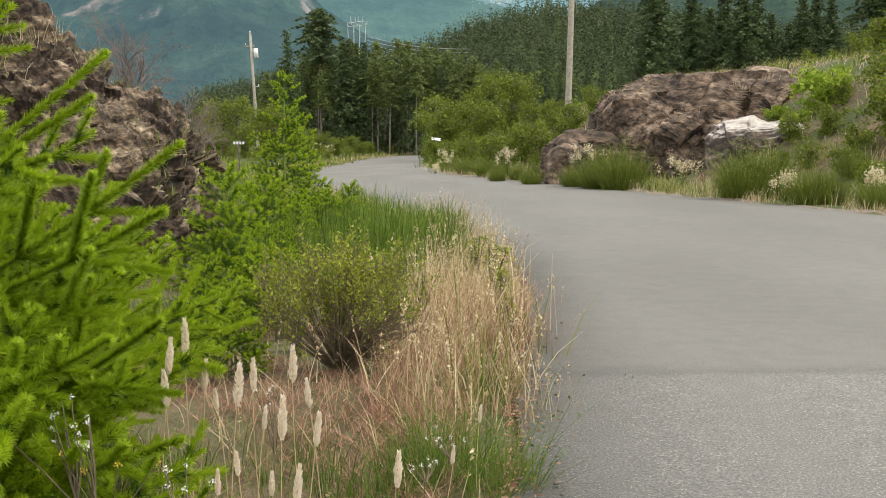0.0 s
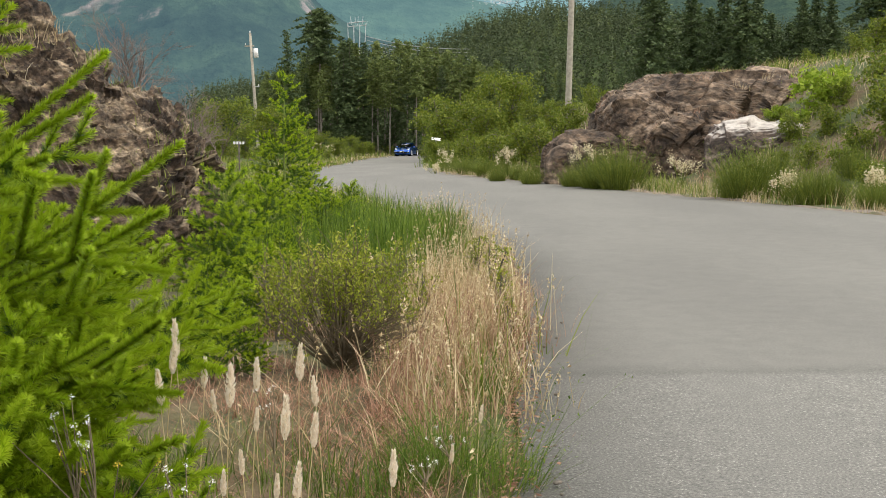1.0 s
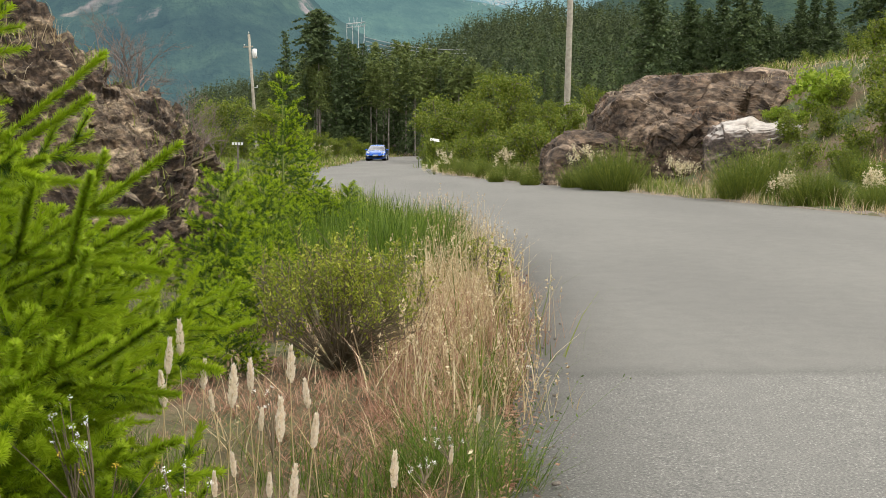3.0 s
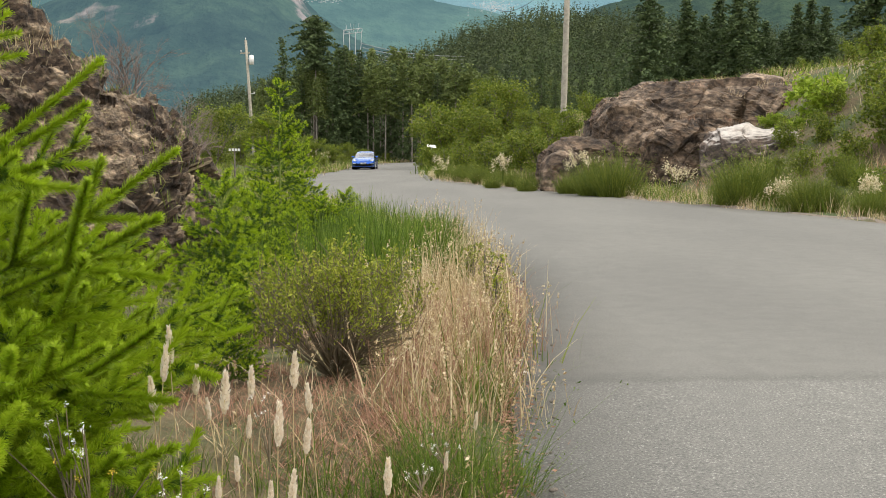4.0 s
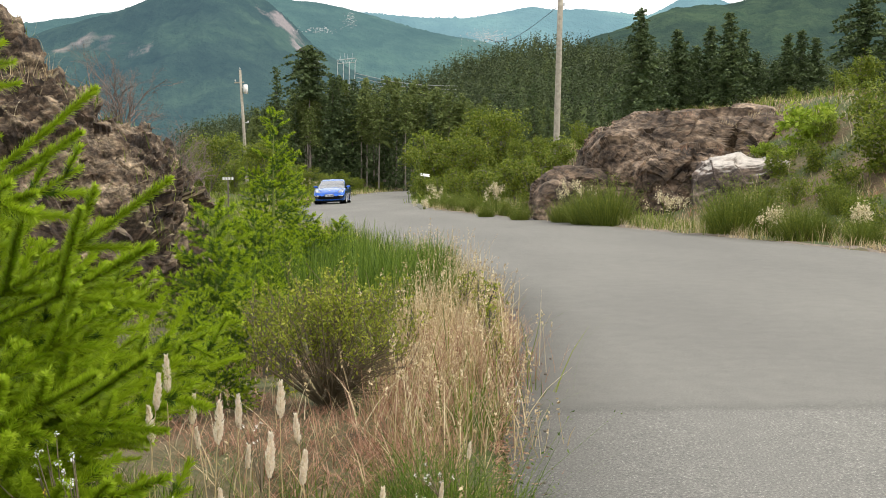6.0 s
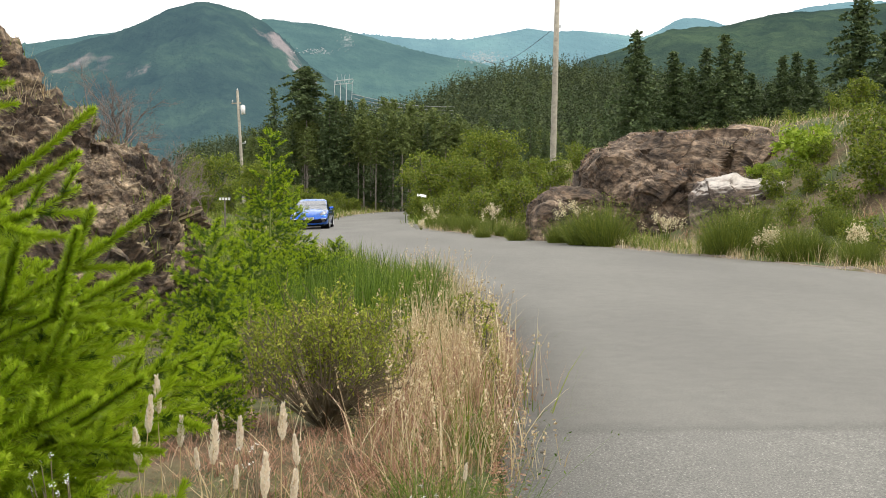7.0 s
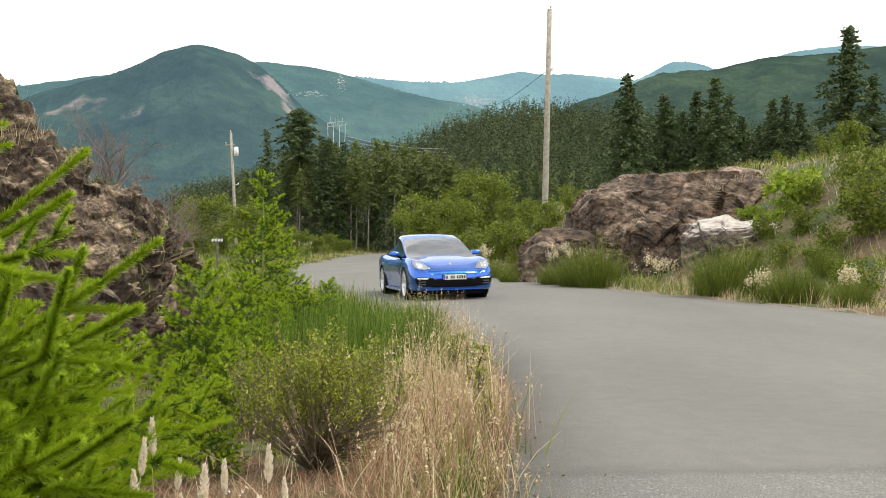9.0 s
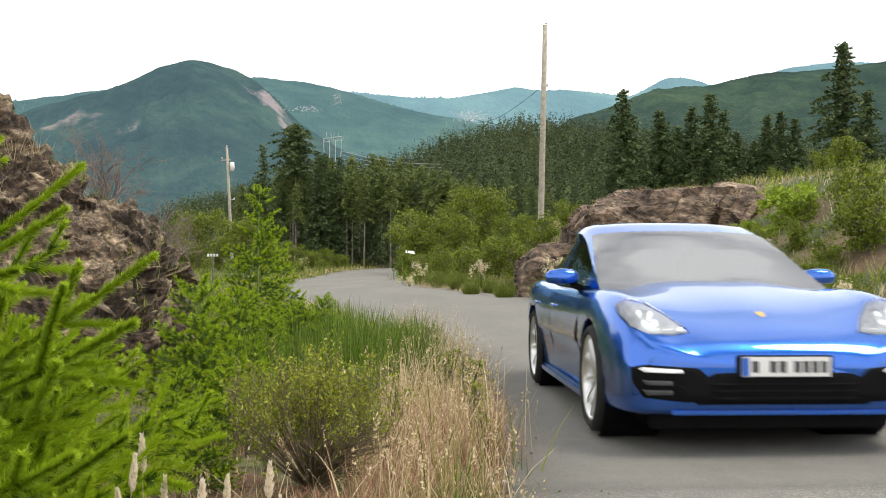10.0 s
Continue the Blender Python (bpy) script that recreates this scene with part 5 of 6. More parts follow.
def young_fir(label, height, reach, seed, boughs, per_m, needle, width, heading=None, spread=3.2, lift=0.35, shoots=13, fine=True, low_bias=1.0, old=0.25, leaders=()):
    """A young fir: trunk, and boughs whose side shoots carry needles, the season's growth paler at the ends."""
    rng = np.random.default_rng(seed)
    root = thing("young_fir", None, None, label, "tree", "young firs")
    stems, radii = [np.array([[0, 0, -0.1], [0.01, 0, height * 0.5], [0, 0.01, height]])], [(0.012 * height + 0.006, 0.003)]
    stems_b = []
    for i in range(boughs):
        h = 0.06 + 0.92 * ((i + rng.random() * 0.8) / boughs) ** low_bias
        az = i * 2.399 + rng.normal(0, 0.3) if heading is None else radians(heading) + rng.uniform(-spread / 2, spread / 2)
        L = reach * (1 - h * 0.80) * rng.uniform(0.8, 1.12) + 0.05
        up = lift * rng.uniform(0.5, 1.4) + 0.5 * h * h
        d = np.array([math.cos(az), math.sin(az), up])
        d /= np.linalg.norm(d)
        st = np.array([0, 0, h * height])
        u = np.linspace(0, 1, 6)[:, None]
        main = st + d * L * u + np.array([[0, 0, 1]]) * L * 0.10 * (u * u - u)
        stems.append(main)
        radii.append((0.004, 0.001))
        flat = np.cross(d, [0, 0, 1])
        flat /= np.linalg.norm(flat)
        roll = rng.normal(0, 0.7)
        flat = flat * math.cos(roll) + np.cross(flat, d) * math.sin(roll)
        oa, ob_, na, nb = [], [], [], []
        for k in range(5):
            (na if k >= 2 else oa).append(main[k])
            (nb if k >= 2 else ob_).append(main[k + 1])
        for k in range(shoots):
            q = 0.16 + 0.80 * (k + rng.random() * 0.6) / shoots
            base = np.array([np.interp(q * 5, np.arange(6), main[:, c]) for c in range(3)])
            sd = 1 if k % 2 else -1
            sl = L * 0.55 * (1 - q * 0.72) * rng.uniform(0.75, 1.15)
            sdir = d * 0.75 + flat * sd * 0.75 + np.array([0, 0, rng.normal(0.06, 0.12)])
            sdir /= np.linalg.norm(sdir)
            tip = base + sdir * sl
            brk = base + sdir * sl * old
            oa.append(base)
            ob_.append(brk)
            na.append(brk)
            nb.append(tip)
            stems_b.append(np.array([base, tip]))
            if sl > 0.14 and fine:
                for w in (0.45, 0.75):
                    s2 = base + sdir * sl * w
                    for sg in (-1, 1):
                        e2 = s2 + (sdir * 0.8 + (flat * sg * 0.6 + np.array([0, 0, rng.normal(0, 0.15)]))) * sl * 0.32
                        (oa if w < 0.5 else na).append(s2)
                        (ob_ if w < 0.5 else nb).append(e2)
        v, f = needles(oa, ob_, per_m, needle, width, rng)
        bough = part("bough", mesh_from("bough", v, f), FIR_OLD, root)
        tagged(bough, kind="stuff")
        v, f = needles(na, nb, per_m * 1.1, needle, width, rng)
        part("new_growth", mesh_from("new_growth", v, f), FIR, bough, "bright green new needles")
    # long leading boughs: height on the trunk, heading, rise, length, pairs of side shoots
    for h, az, rise, L, pairs in leaders:
        a, e = radians(az), radians(rise)
        d = np.array([math.cos(a) * math.cos(e), math.sin(a) * math.cos(e), math.sin(e)])
        u = np.linspace(0, 1, 7)[:, None]
        main = np.array([0, 0, h]) + d * L * u + np.array([[0, 0, 1]]) * L * 0.12 * (u * u - u)
        stems.append(main)
        radii.append((0.005, 0.0012))
        up = np.array([-math.cos(a) * math.sin(e), -math.sin(a) * math.sin(e), math.cos(e)])
        out = np.cross(d, up)
        na, nb = list(main[2:-1]), list(main[3:])
        for k in range(pairs):
            q = 0.30 + 0.42 * k / max(1, pairs - 1)
            base = np.array([np.interp(q * 6, np.arange(7), main[:, c]) for c in range(3)])
            for sg in (-1, 1):
                s = d * 0.85 + (up * 0.55 + out * 0.35) * sg + rng.normal(0, 0.07, 3)
                tip = base + s * L * (0.34 - 0.10 * k) * rng.uniform(0.85, 1.15)
                na.append(base)
                nb.append(tip)
                stems_b.append(np.array([base, tip]))
        v, f = needles(na, nb, per_m * 2.2, needle * 0.9, width * 1.15, rng)
        part("new_growth", mesh_from("new_growth", v, f), FIR, root, "long bright green leading shoot")
    v, f = tubes(stems + stems_b, radii + [(0.002, 0.001)] * len(stems_b), 4)
    part("trunk", mesh_from("trunk", v, f, True), SHOOT, root)
    return root


def firs_on_verge():
    near = young_fir("young fir with bright green new shoots on the verge", 1.62, 1.02, 3, 46, 2000, 0.028, 0.0042, -22, 2.7, 0.55, 10, False, 1.5,
                     leaders=((0.92, 9.4, 37.1, 0.77, 0), (0.96, 0.0, 27.4, 0.68, 0), (1.02, -15.2, 10.9, 0.58, 0), (0.67, -3.5, 31.0, 0.96, 3), (0.68, -13.8, 21.9, 0.91, 2), (0.33, -19.8, 27.6, 1.0, 2)))
    near.matrix_basis = pose(-1.42, 2.35, -0.02)
    low = young_fir("low young fir spreading over the dry grass", 0.95, 1.1, 8, 34, 1700, 0.027, 0.0043, -10, 3.0, 0.5, 10, False)
    low.matrix_basis = pose(-1.45, 2.9, 0.0)
    front = young_fir("low young fir with bright shoots beside the stalks", 0.74, 0.74, 9, 26, 1900, 0.027, 0.0042, -20, 3.0, 0.40, 9, False, 1.2,
                      leaders=((0.62, 5, 32, 0.50, 2), (0.58, -22, 22, 0.55, 3), (0.50, -48, 16, 0.50, 3), (0.40, -8, 16, 0.60, 3), (0.36, -38, 12, 0.55, 3), (0.70, -60, 40, 0.35, 2), (0.30, -20, 8, 0.6, 3)))
    front.matrix_basis = pose(-1.08, 1.98, 0.0)
    first = {}
    for (p, d, h, r, seed, note) in ((402, 7.0, 0.98, 0.55, 12, "small young fir in the verge thicket"), (505, 13.5, 2.15, 0.74, 15, "slim young fir standing above the verge grass"),
                                     (470, 9.5, 0.82, 0.62, 24, "small young fir in the verge thicket")):
        ob = young_fir(note, h, r, seed, 34, 700 if d < 10 else 480, 0.030 if d < 10 else 0.036, 0.0050 if d < 10 else 0.0075, None, 3.2, 0.32, 9, old=0.55)
        first[seed] = ob
        x, y = spot(p, d)
        ob.matrix_basis = pose(x, y, float(land(x, y)), 0, 0, seed * 40)
    for k, (p, d, s, src) in enumerate(((575, 11.5, 0.8, 24), (530, 9.0, 0.66, 12), (365, 5.6, 0.50, 12), (445, 6.4, 0.58, 24), (620, 12.5, 0.8, 12), (545, 15.5, 0.75, 15),  (500, 7.4, 0.50, 12), (395, 4.7, 0.42, 24))):
        x, y = spot(p, d)
        planted(first[src], pose(x, y, float(land(x, y)), 0, 0, 57 * k) @ Matrix.Scale(s, 4))


firs_on_verge()


# ---- grass ----
def ears(roots, h, share, rng):
    """Small pale seed ears at the tops of some stems."""
    pick = rng.random(len(roots)) < share
    r, hh = roots[pick], h[pick]
    lean = rng.normal(0, 0.16, (len(r), 2)) * hh[:, None]
    u = rng.random((len(r), 9))
    top = np.stack([r[:, 0] + lean[:, 0], r[:, 1] + lean[:, 1], r[:, 2] + hh * 0.97], 1)
    ax = np.concatenate([lean * 0.5, hh[:, None] * 0.9], 1)
    ax /= np.linalg.norm(ax, axis=1)[:, None]
    c = (top[:, None] + ax[:, None] * (u[..., None] * 0.10 - 0.02) + rng.normal(0, 0.004, (len(r), 9, 3))).reshape(-1, 3)
    v, f = leaves(c, 0.011, rng, 0.0, 1.9)
    thing("grass_ears", mesh_from("grass_ears", v, f), GRASS_DRY, "pale seed ears above the dry grass", "grass", kind="stuff")
    v, f = tubes([np.array([a, (a + b) / 2, b]) for a, b in zip(r, top)], [(0.0016, 0.001)] * len(r), 3)
    thing("grass_stems", mesh_from("grass_stems", v, f), GRASS_DRY, "thin dry flowering stems", "grass", kind="stuff")


def sward(name, label, mat, y0, y1, o0, o1, count, h0, h1, width, seed, side=-1, lean=0.3, droop=0.35, clump=0.0, segs=3, bias=(0, 0), z_add=0.0, near=1.0, tips=0.0):
    """Blades over a strip beside the road: side -1 runs outward from the left edge, 1 from the right edge."""
    rng = np.random.default_rng(seed)
    u = rng.random(count) ** near
    y = y0 + (y1 - y0) * u
    o = o0 + (o1 - o0) * rng.random(count)
    if clump:
        k = max(6, int(count / 60))
        cy, co = y0 + (y1 - y0) * rng.random(k) ** near, o0 + (o1 - o0) * rng.random(k)
        pick = rng.integers(0, k, count)
        far = rng.random(count) < clump
        sc = rng.uniform(0.4, 1.2, k)[pick]
        y = np.where(far, cy[pick] + rng.normal(0, 0.10, count) * sc * (1 + y / 15), y)
        o = np.where(far, co[pick] + rng.normal(0, 0.10, count) * sc * (1 + y / 15), o)
    sl = slope(y)
    off = (-o if side < 0 else ROAD_WIDTH + o) / 1.0
    nx, ny = 1 / np.sqrt(1 + sl * sl), -sl / np.sqrt(1 + sl * sl)
    x, yy = left_edge(y) + nx * off, y + ny * off
    z = land(x, yy) + z_add - 0.02
    h = rng.uniform(h0, h1, count) * (0.75 + 0.35 * rough_noise(x, yy, 1.9))
    h = np.maximum(h, h0 * 0.5)
    if tips:
        ears(np.stack([x, yy, z], 1), h, tips, rng)
    v, f = blades(np.stack([x, yy, z], 1), h, width * rng.uniform(0.6, 1.3, count), rng, lean, droop, segs, bias)
    return thing(name, mesh_from(name, v, f), mat, label, "grass", kind="stuff")


def grasses():
    # beside the near road edge
    sward("dry_grass", "tall straw-coloured dry grass along the road edge", GRASS_DRY, 6.0, 14.5, 0.0, 0.75, 1200, 0.22, 0.72, 0.0075, 1, lean=0.22, droop=0.30, clump=0.7, near=1.2, tips=0.45)
    sward("dry_grass", "bleached fallen grass beside the broom", GRASS_DRY, 4.9, 7.5, 0.25, 0.9, 900, 0.12, 0.34, 0.005, 35, lean=0.75, droop=0.6, clump=0.7)
    sward("dry_grass", "pale dry grass along the road edge", GRASS_DRY, 4.0, 8.0, 0.0, 0.7, 800, 0.10, 0.45, 0.0055, 31, lean=0.30, droop=0.35, clump=0.6, tips=0.4)
    sward("dry_grass", "reddish dry grass stems along the road edge", GRASS_RED, 4.2, 9.0, -0.05, 0.7, 2000, 0.10, 0.40, 0.0045, 2, lean=0.28, droop=0.30, clump=0.5)
    sward("dry_grass", "matted reddish dry grass on the verge", GRASS_RED, 1.7, 6.5, 0.10, 2.2, 24000, 0.03, 0.09, 0.0042, 3, lean=0.9, droop=0.6, clump=0.3)
    sward("dry_grass", "trodden reddish grass by the asphalt", GRASS_RED, 2.3, 5.2, -0.03, 0.6, 4500, 0.03, 0.12, 0.005, 37, lean=0.9, droop=0.6, clump=0.2)
    sward("dry_grass", "pale dry grass stems over the litter", GRASS_DRY, 1.9, 6.5, 0.1, 2.0, 750, 0.10, 0.36, 0.004, 4, lean=0.5, droop=0.4, clump=0.4, tips=0.08)
    sward("green_grass", "fresh green grass between the dry stems", GREEN_STEM, 1.6, 3.4, 0.40, 1.5, 4200, 0.08, 0.30, 0.0038, 5, lean=0.25, droop=0.3, clump=0.7)
    sward("green_grass", "green blades among the dry road-edge grass", GRASS_GREEN, 4.5, 14.0, 0.0, 0.9, 750, 0.15, 0.55, 0.007, 33, lean=0.25, droop=0.25, clump=0.7)
    sward("green_grass", "tall green grass clump on the verge", GREEN_STEM, 7.4, 12.5, 0.75, 2.4, 1600, 0.35, 0.92, 0.011, 6, lean=0.10, droop=0.05, clump=0.95)
    sward("green_grass", "green undergrowth below the firs", GRASS_GREEN, 3.0, 12.0, 1.6, 4.5, 5000, 0.15, 0.45, 0.010, 7, lean=0.4, droop=0.4, clump=0.5)
    sward("green_grass", "rough green grass along the bend", GRASS_GREEN, 12.0, 46.0, 0.1, 3.5, 7000, 0.25, 0.65, 0.014, 8, lean=0.2, droop=0.2, clump=0.6)
    sward("dry_grass", "dry grass along the bend", GRASS_DRY, 13.0, 46.0, -0.05, 1.5, 2600, 0.2, 0.5, 0.010, 9, lean=0.25, clump=0.6)
    # far verges
    sward("green_grass", "rough green verge by the far road", GRASS_GREEN, 46.0, 124.0, 0.0, 9.0, 7000, 0.3, 0.9, 0.05, 10, lean=0.3, clump=0.5)
    sward("green_grass", "rough green verge by the far road", GRASS_GREEN, 46.0, 124.0, 0.0, 9.0, 7000, 0.3, 0.9, 0.05, 11, side=1, lean=0.3, clump=0.5)
    sward("dry_grass", "dry verge grass by the far road", GRASS_DRY, 50.0, 124.0, 0.0, 2.0, 1600, 0.2, 0.6, 0.04, 12, lean=0.3, clump=0.5)
    # the verge across the road and the slope above it
    sward("green_grass", "green verge grass across the road", GRASS_GREEN, 15.0, 48.0, 0.5, 2.2, 6500, 0.18, 0.55, 0.016, 13, side=1, lean=0.22, clump=0.6)
    sward("dry_grass", "dry verge grass across the road", GRASS_DRY, 12.0, 48.0, 0.30, 2.2, 8500, 0.12, 0.42, 0.011, 14, side=1, lean=0.3, clump=0.6)
    sward("dry_grass", "dry grass covering the slope above the road", GRASS_DRY, 16.0, 60.0, 1.6, 22.0, 21000, 0.15, 0.50, 0.014, 15, side=1, lean=0.4, clump=0.5)
    sward("dry_grass", "reddish dry grass on the slope above the road", GRASS_RED, 16.0, 60.0, 1.6, 22.0, 7000, 0.15, 0.5, 0.022, 16, side=1, lean=0.4, clump=0.6)
    sward("green_grass", "green growth on the slope above the road", GRASS_GREEN, 18.0, 85.0, 2.0, 24.0, 19000, 0.2, 0.7, 0.035, 17, side=1, lean=0.35, clump=0.8)


grasses()


def rock_tree(index):
    from mathutils.bvhtree import BVHTree
    co, fs = [], []
    for o in [o for o in scene.objects if o.name.startswith("rock_outcrop")][index].children:
        k = len(co)
        co += [v.co.copy() for v in o.data.vertices]
        fs += [[q + k for q in p.vertices] for p in o.data.polygons]
    return BVHTree.FromPolygons(co, fs)


def tufts_on_rock(index, x0, x1, y0, y1, count, mat, label, h0, h1, width, seed, steep=0.55):
    rng = np.random.default_rng(seed)
    tree = rock_tree(index)
    pts = []
    k = max(4, count // 45)
    cs = np.stack([rng.uniform(x0, x1, k), rng.uniform(y0, y1, k)], 1)
    for _ in range(count):
        c = cs[rng.integers(k)] + rng.normal(0, 0.16, 2)
        hit = tree.ray_cast(Vector((c[0], c[1], 20)), Vector((0, 0, -1)))
        if hit[0] is not None and hit[1].z > steep:
            pts.append(hit[0][:])
    if not pts:
        return
    pts = np.array(pts)
    v, f = blades(pts - [0, 0, 0.03], rng.uniform(h0, h1, len(pts)), width * rng.uniform(0.6, 1.3, len(pts)), rng, 0.35, 0.3, 3)
    thing("dry_grass", mesh_from("dry_grass", v, f), mat, label, "grass", kind="stuff")


tufts_on_rock(0, -6.2, -3.9, 9.0, 12.0, 1800, GRASS_DRY, "dry grass tufts on the dark rock bank", 0.10, 0.38, 0.008, 51)
tufts_on_rock(0, -4.4, -2.5, 8.6, 12.0, 700, GRASS_GREEN, "green tufts growing in the rock bank", 0.08, 0.22, 0.010, 52, 0.4)
tufts_on_rock(1, 4.6, 12.0, 32.5, 38.5, 700, GRASS_DRY, "dry grass tufts on the brown outcrop", 0.08, 0.30, 0.009, 53)
tufts_on_rock(1, 5.0, 11.0, 30.0, 36.0, 350, GRASS_RED, "reddish tufts on the brown outcrop", 0.08, 0.24, 0.009, 54, 0.4)


# ---- near plants ----
def seed_stalk(px, rise, dist, tilt, size, seed):
    """A grass stalk with its soft seed head, standing on the verge."""
    rng = np.random.default_rng(seed)
    x, y = spot(px, dist)
    base = float(land(x, y))
    top = EYE + rise / 1761 * dist
    h = top - base
    root = thing("grass_stalk", None, None, "pale feathery grass seed head on a thin stalk", "grass", "feathery grass stalks")
    u = np.linspace(0, 1, 7)[:, None]
    path = np.hstack([0.04 * np.sin(u * 2) * rng.uniform(-1, 1), 0.03 * u * rng.uniform(-1, 1), u * h])
    v, f = tubes([path], [(0.0018, 0.0010)], 5)
    part("stalk", mesh_from("stalk", v, f, True), GRASS_DRY, root)
    tilt += rng.normal(0, 3.0)
    size *= 0.9
    L = 0.088 * size
    n = 300
    t = rng.random(n)
    rad = 0.0058 * size * rng.uniform(0.5, 1.35, n) * np.clip((1.02 - t) * 2.2, 0, 1) ** 0.8 * np.clip(t * 6 + 0.15, 0, 1)
    az = rng.uniform(0, 2 * np.pi, n)
    c = np.stack([rad * np.cos(az), rad * np.sin(az), h - L + L * 1.04 * t], 1) + np.array([path[-1, 0], path[-1, 1], 0]) * [1, 1, 0]
    d = np.stack([np.cos(az) * 0.45, np.sin(az) * 0.45, np.full(n, 1.0)], 1)
    d /= np.linalg.norm(d, axis=1)[:, None]
    s = np.cross(d, rng.normal(size=(n, 3)))
    s /= np.linalg.norm(s, axis=1)[:, None]
    l = 0.010 * size * rng.uniform(0.6, 1.4, (n, 1))
    v = np.stack([c - s * 0.003, c + s * 0.003, c + d * l + s * 0.0005], 1).reshape(-1, 3)
    head = part("seed_head", mesh_from("seed_head", v, np.arange(len(v)).reshape(-1, 3)), SEED, root, "soft pinkish cream plume")
    root.matrix_basis = pose(x, y, base, 0, tilt, 0)
    return root, (x, y, base, tilt)


STALKS = [seed_stalk(*row, 400 + i) for i, row in enumerate((
    (262, -350, 2.25, 0, 1.0), (311, -383, 2.3, 1, 0.85), (322, -410, 2.2, 2, 1.0), (344, -318, 2.4, -1, 1.1), (385, -397, 2.2, 3, 1.15), (394, -440, 2.3, -2, 0.6), (466, -383, 2.5, 3, 1.0), (534, -360, 2.5, -2, 1.15),
    (577, -418, 2.4, 2, 0.85), (493, -455, 2.1, 2, 1.15), (507, -490, 2.1, 3, 0.9), (440, -482, 2.1, -1, 0.6), (60, -395, 1.9, -14, 0.95), (714, -560, 2.1, 4, 0.95), (484, -583, 1.9, 2, 0.9), (426, -560, 1.95, 0, 0.6), (405, -593, 1.95, 1, 0.6), (434, -595, 1.95, -2, 0.6), (845, -475, 3.2, 8, 0.7), (750, -545, 2.6, 3, 0.6)))]


def thicket_bush():
    """The small dark-stemmed broom by the road, leaves on its upper twigs."""
    rng = np.random.default_rng(61)
    root = thing("broom_bush", None, None, "small green broom bush with dark bare lower twigs", "shrub")
    paths, radii, tips = [], [], []
    for i in range(120):
        az, out = rng.uniform(0, 2 * np.pi), 0.42 * rng.random() ** 0.7
        top = 0.60 * rng.uniform(0.35, 1.12) * (1 - 1.1 * out * out)
        p = np.array([[0, 0, -0.03], [math.cos(az) * out * 0.5, math.sin(az) * out * 0.5, top * 0.45], [math.cos(az) * out, math.sin(az) * out, top]])
        paths.append(p)
        radii.append((0.005, 0.0018))
        for _ in range(6):
            q = rng.uniform(0.35, 1)
            b = p[1] + (p[2] - p[1]) * q
            e = b + rng.normal(0, 1, 3) * [0.055, 0.055, 0.035] + [0, 0, 0.085]
            paths.append(np.array([b, e]))
            radii.append((0.002, 0.001))
            if e[2] > 0.34 * rng.uniform(0.7, 1.3) and math.sin(e[0] * 23 + 1) * math.cos(e[2] * 21 + e[1] * 17) > -0.35:
                tips.append((b, e))
    # bare wiry stems fanning low over the litter
    for _ in range(110):
        az, out = rng.uniform(-1.9, 0.7), rng.uniform(0.16, 0.40)
        rise = rng.uniform(0.06, 0.30)
        paths.append(np.array([[0, 0, 0.02], [math.cos(az) * out * 0.5, math.sin(az) * out * 0.5, rise * 0.7 + 0.03], [math.cos(az) * out, math.sin(az) * out, rise + 0.02]]))
        radii.append((0.004, 0.0016))
    v, f = tubes(paths, radii, 4)
    part("twig_frame", mesh_from("twig_frame", v, f, True), TWIG, root, "dark bare twigs")
    n = 9000
    k = rng.integers(0, len(tips), n)
    A, B = np.array([t[0] for t in tips]), np.array([t[1] for t in tips])
    c = A[k] + (B - A)[k] * rng.random((n, 1)) * 1.25 + rng.normal(0, 0.012, (n, 3))
    v, f = leaves(c, 0.0108, rng, 0.0, 2.0)
    part("foliage", mesh_from("foliage", v, f), BUSH_LEAF, root)
    x, y = spot(604, 4.85)
    root.matrix_basis = pose(x, y, float(land(x, y)))


thicket_bush()


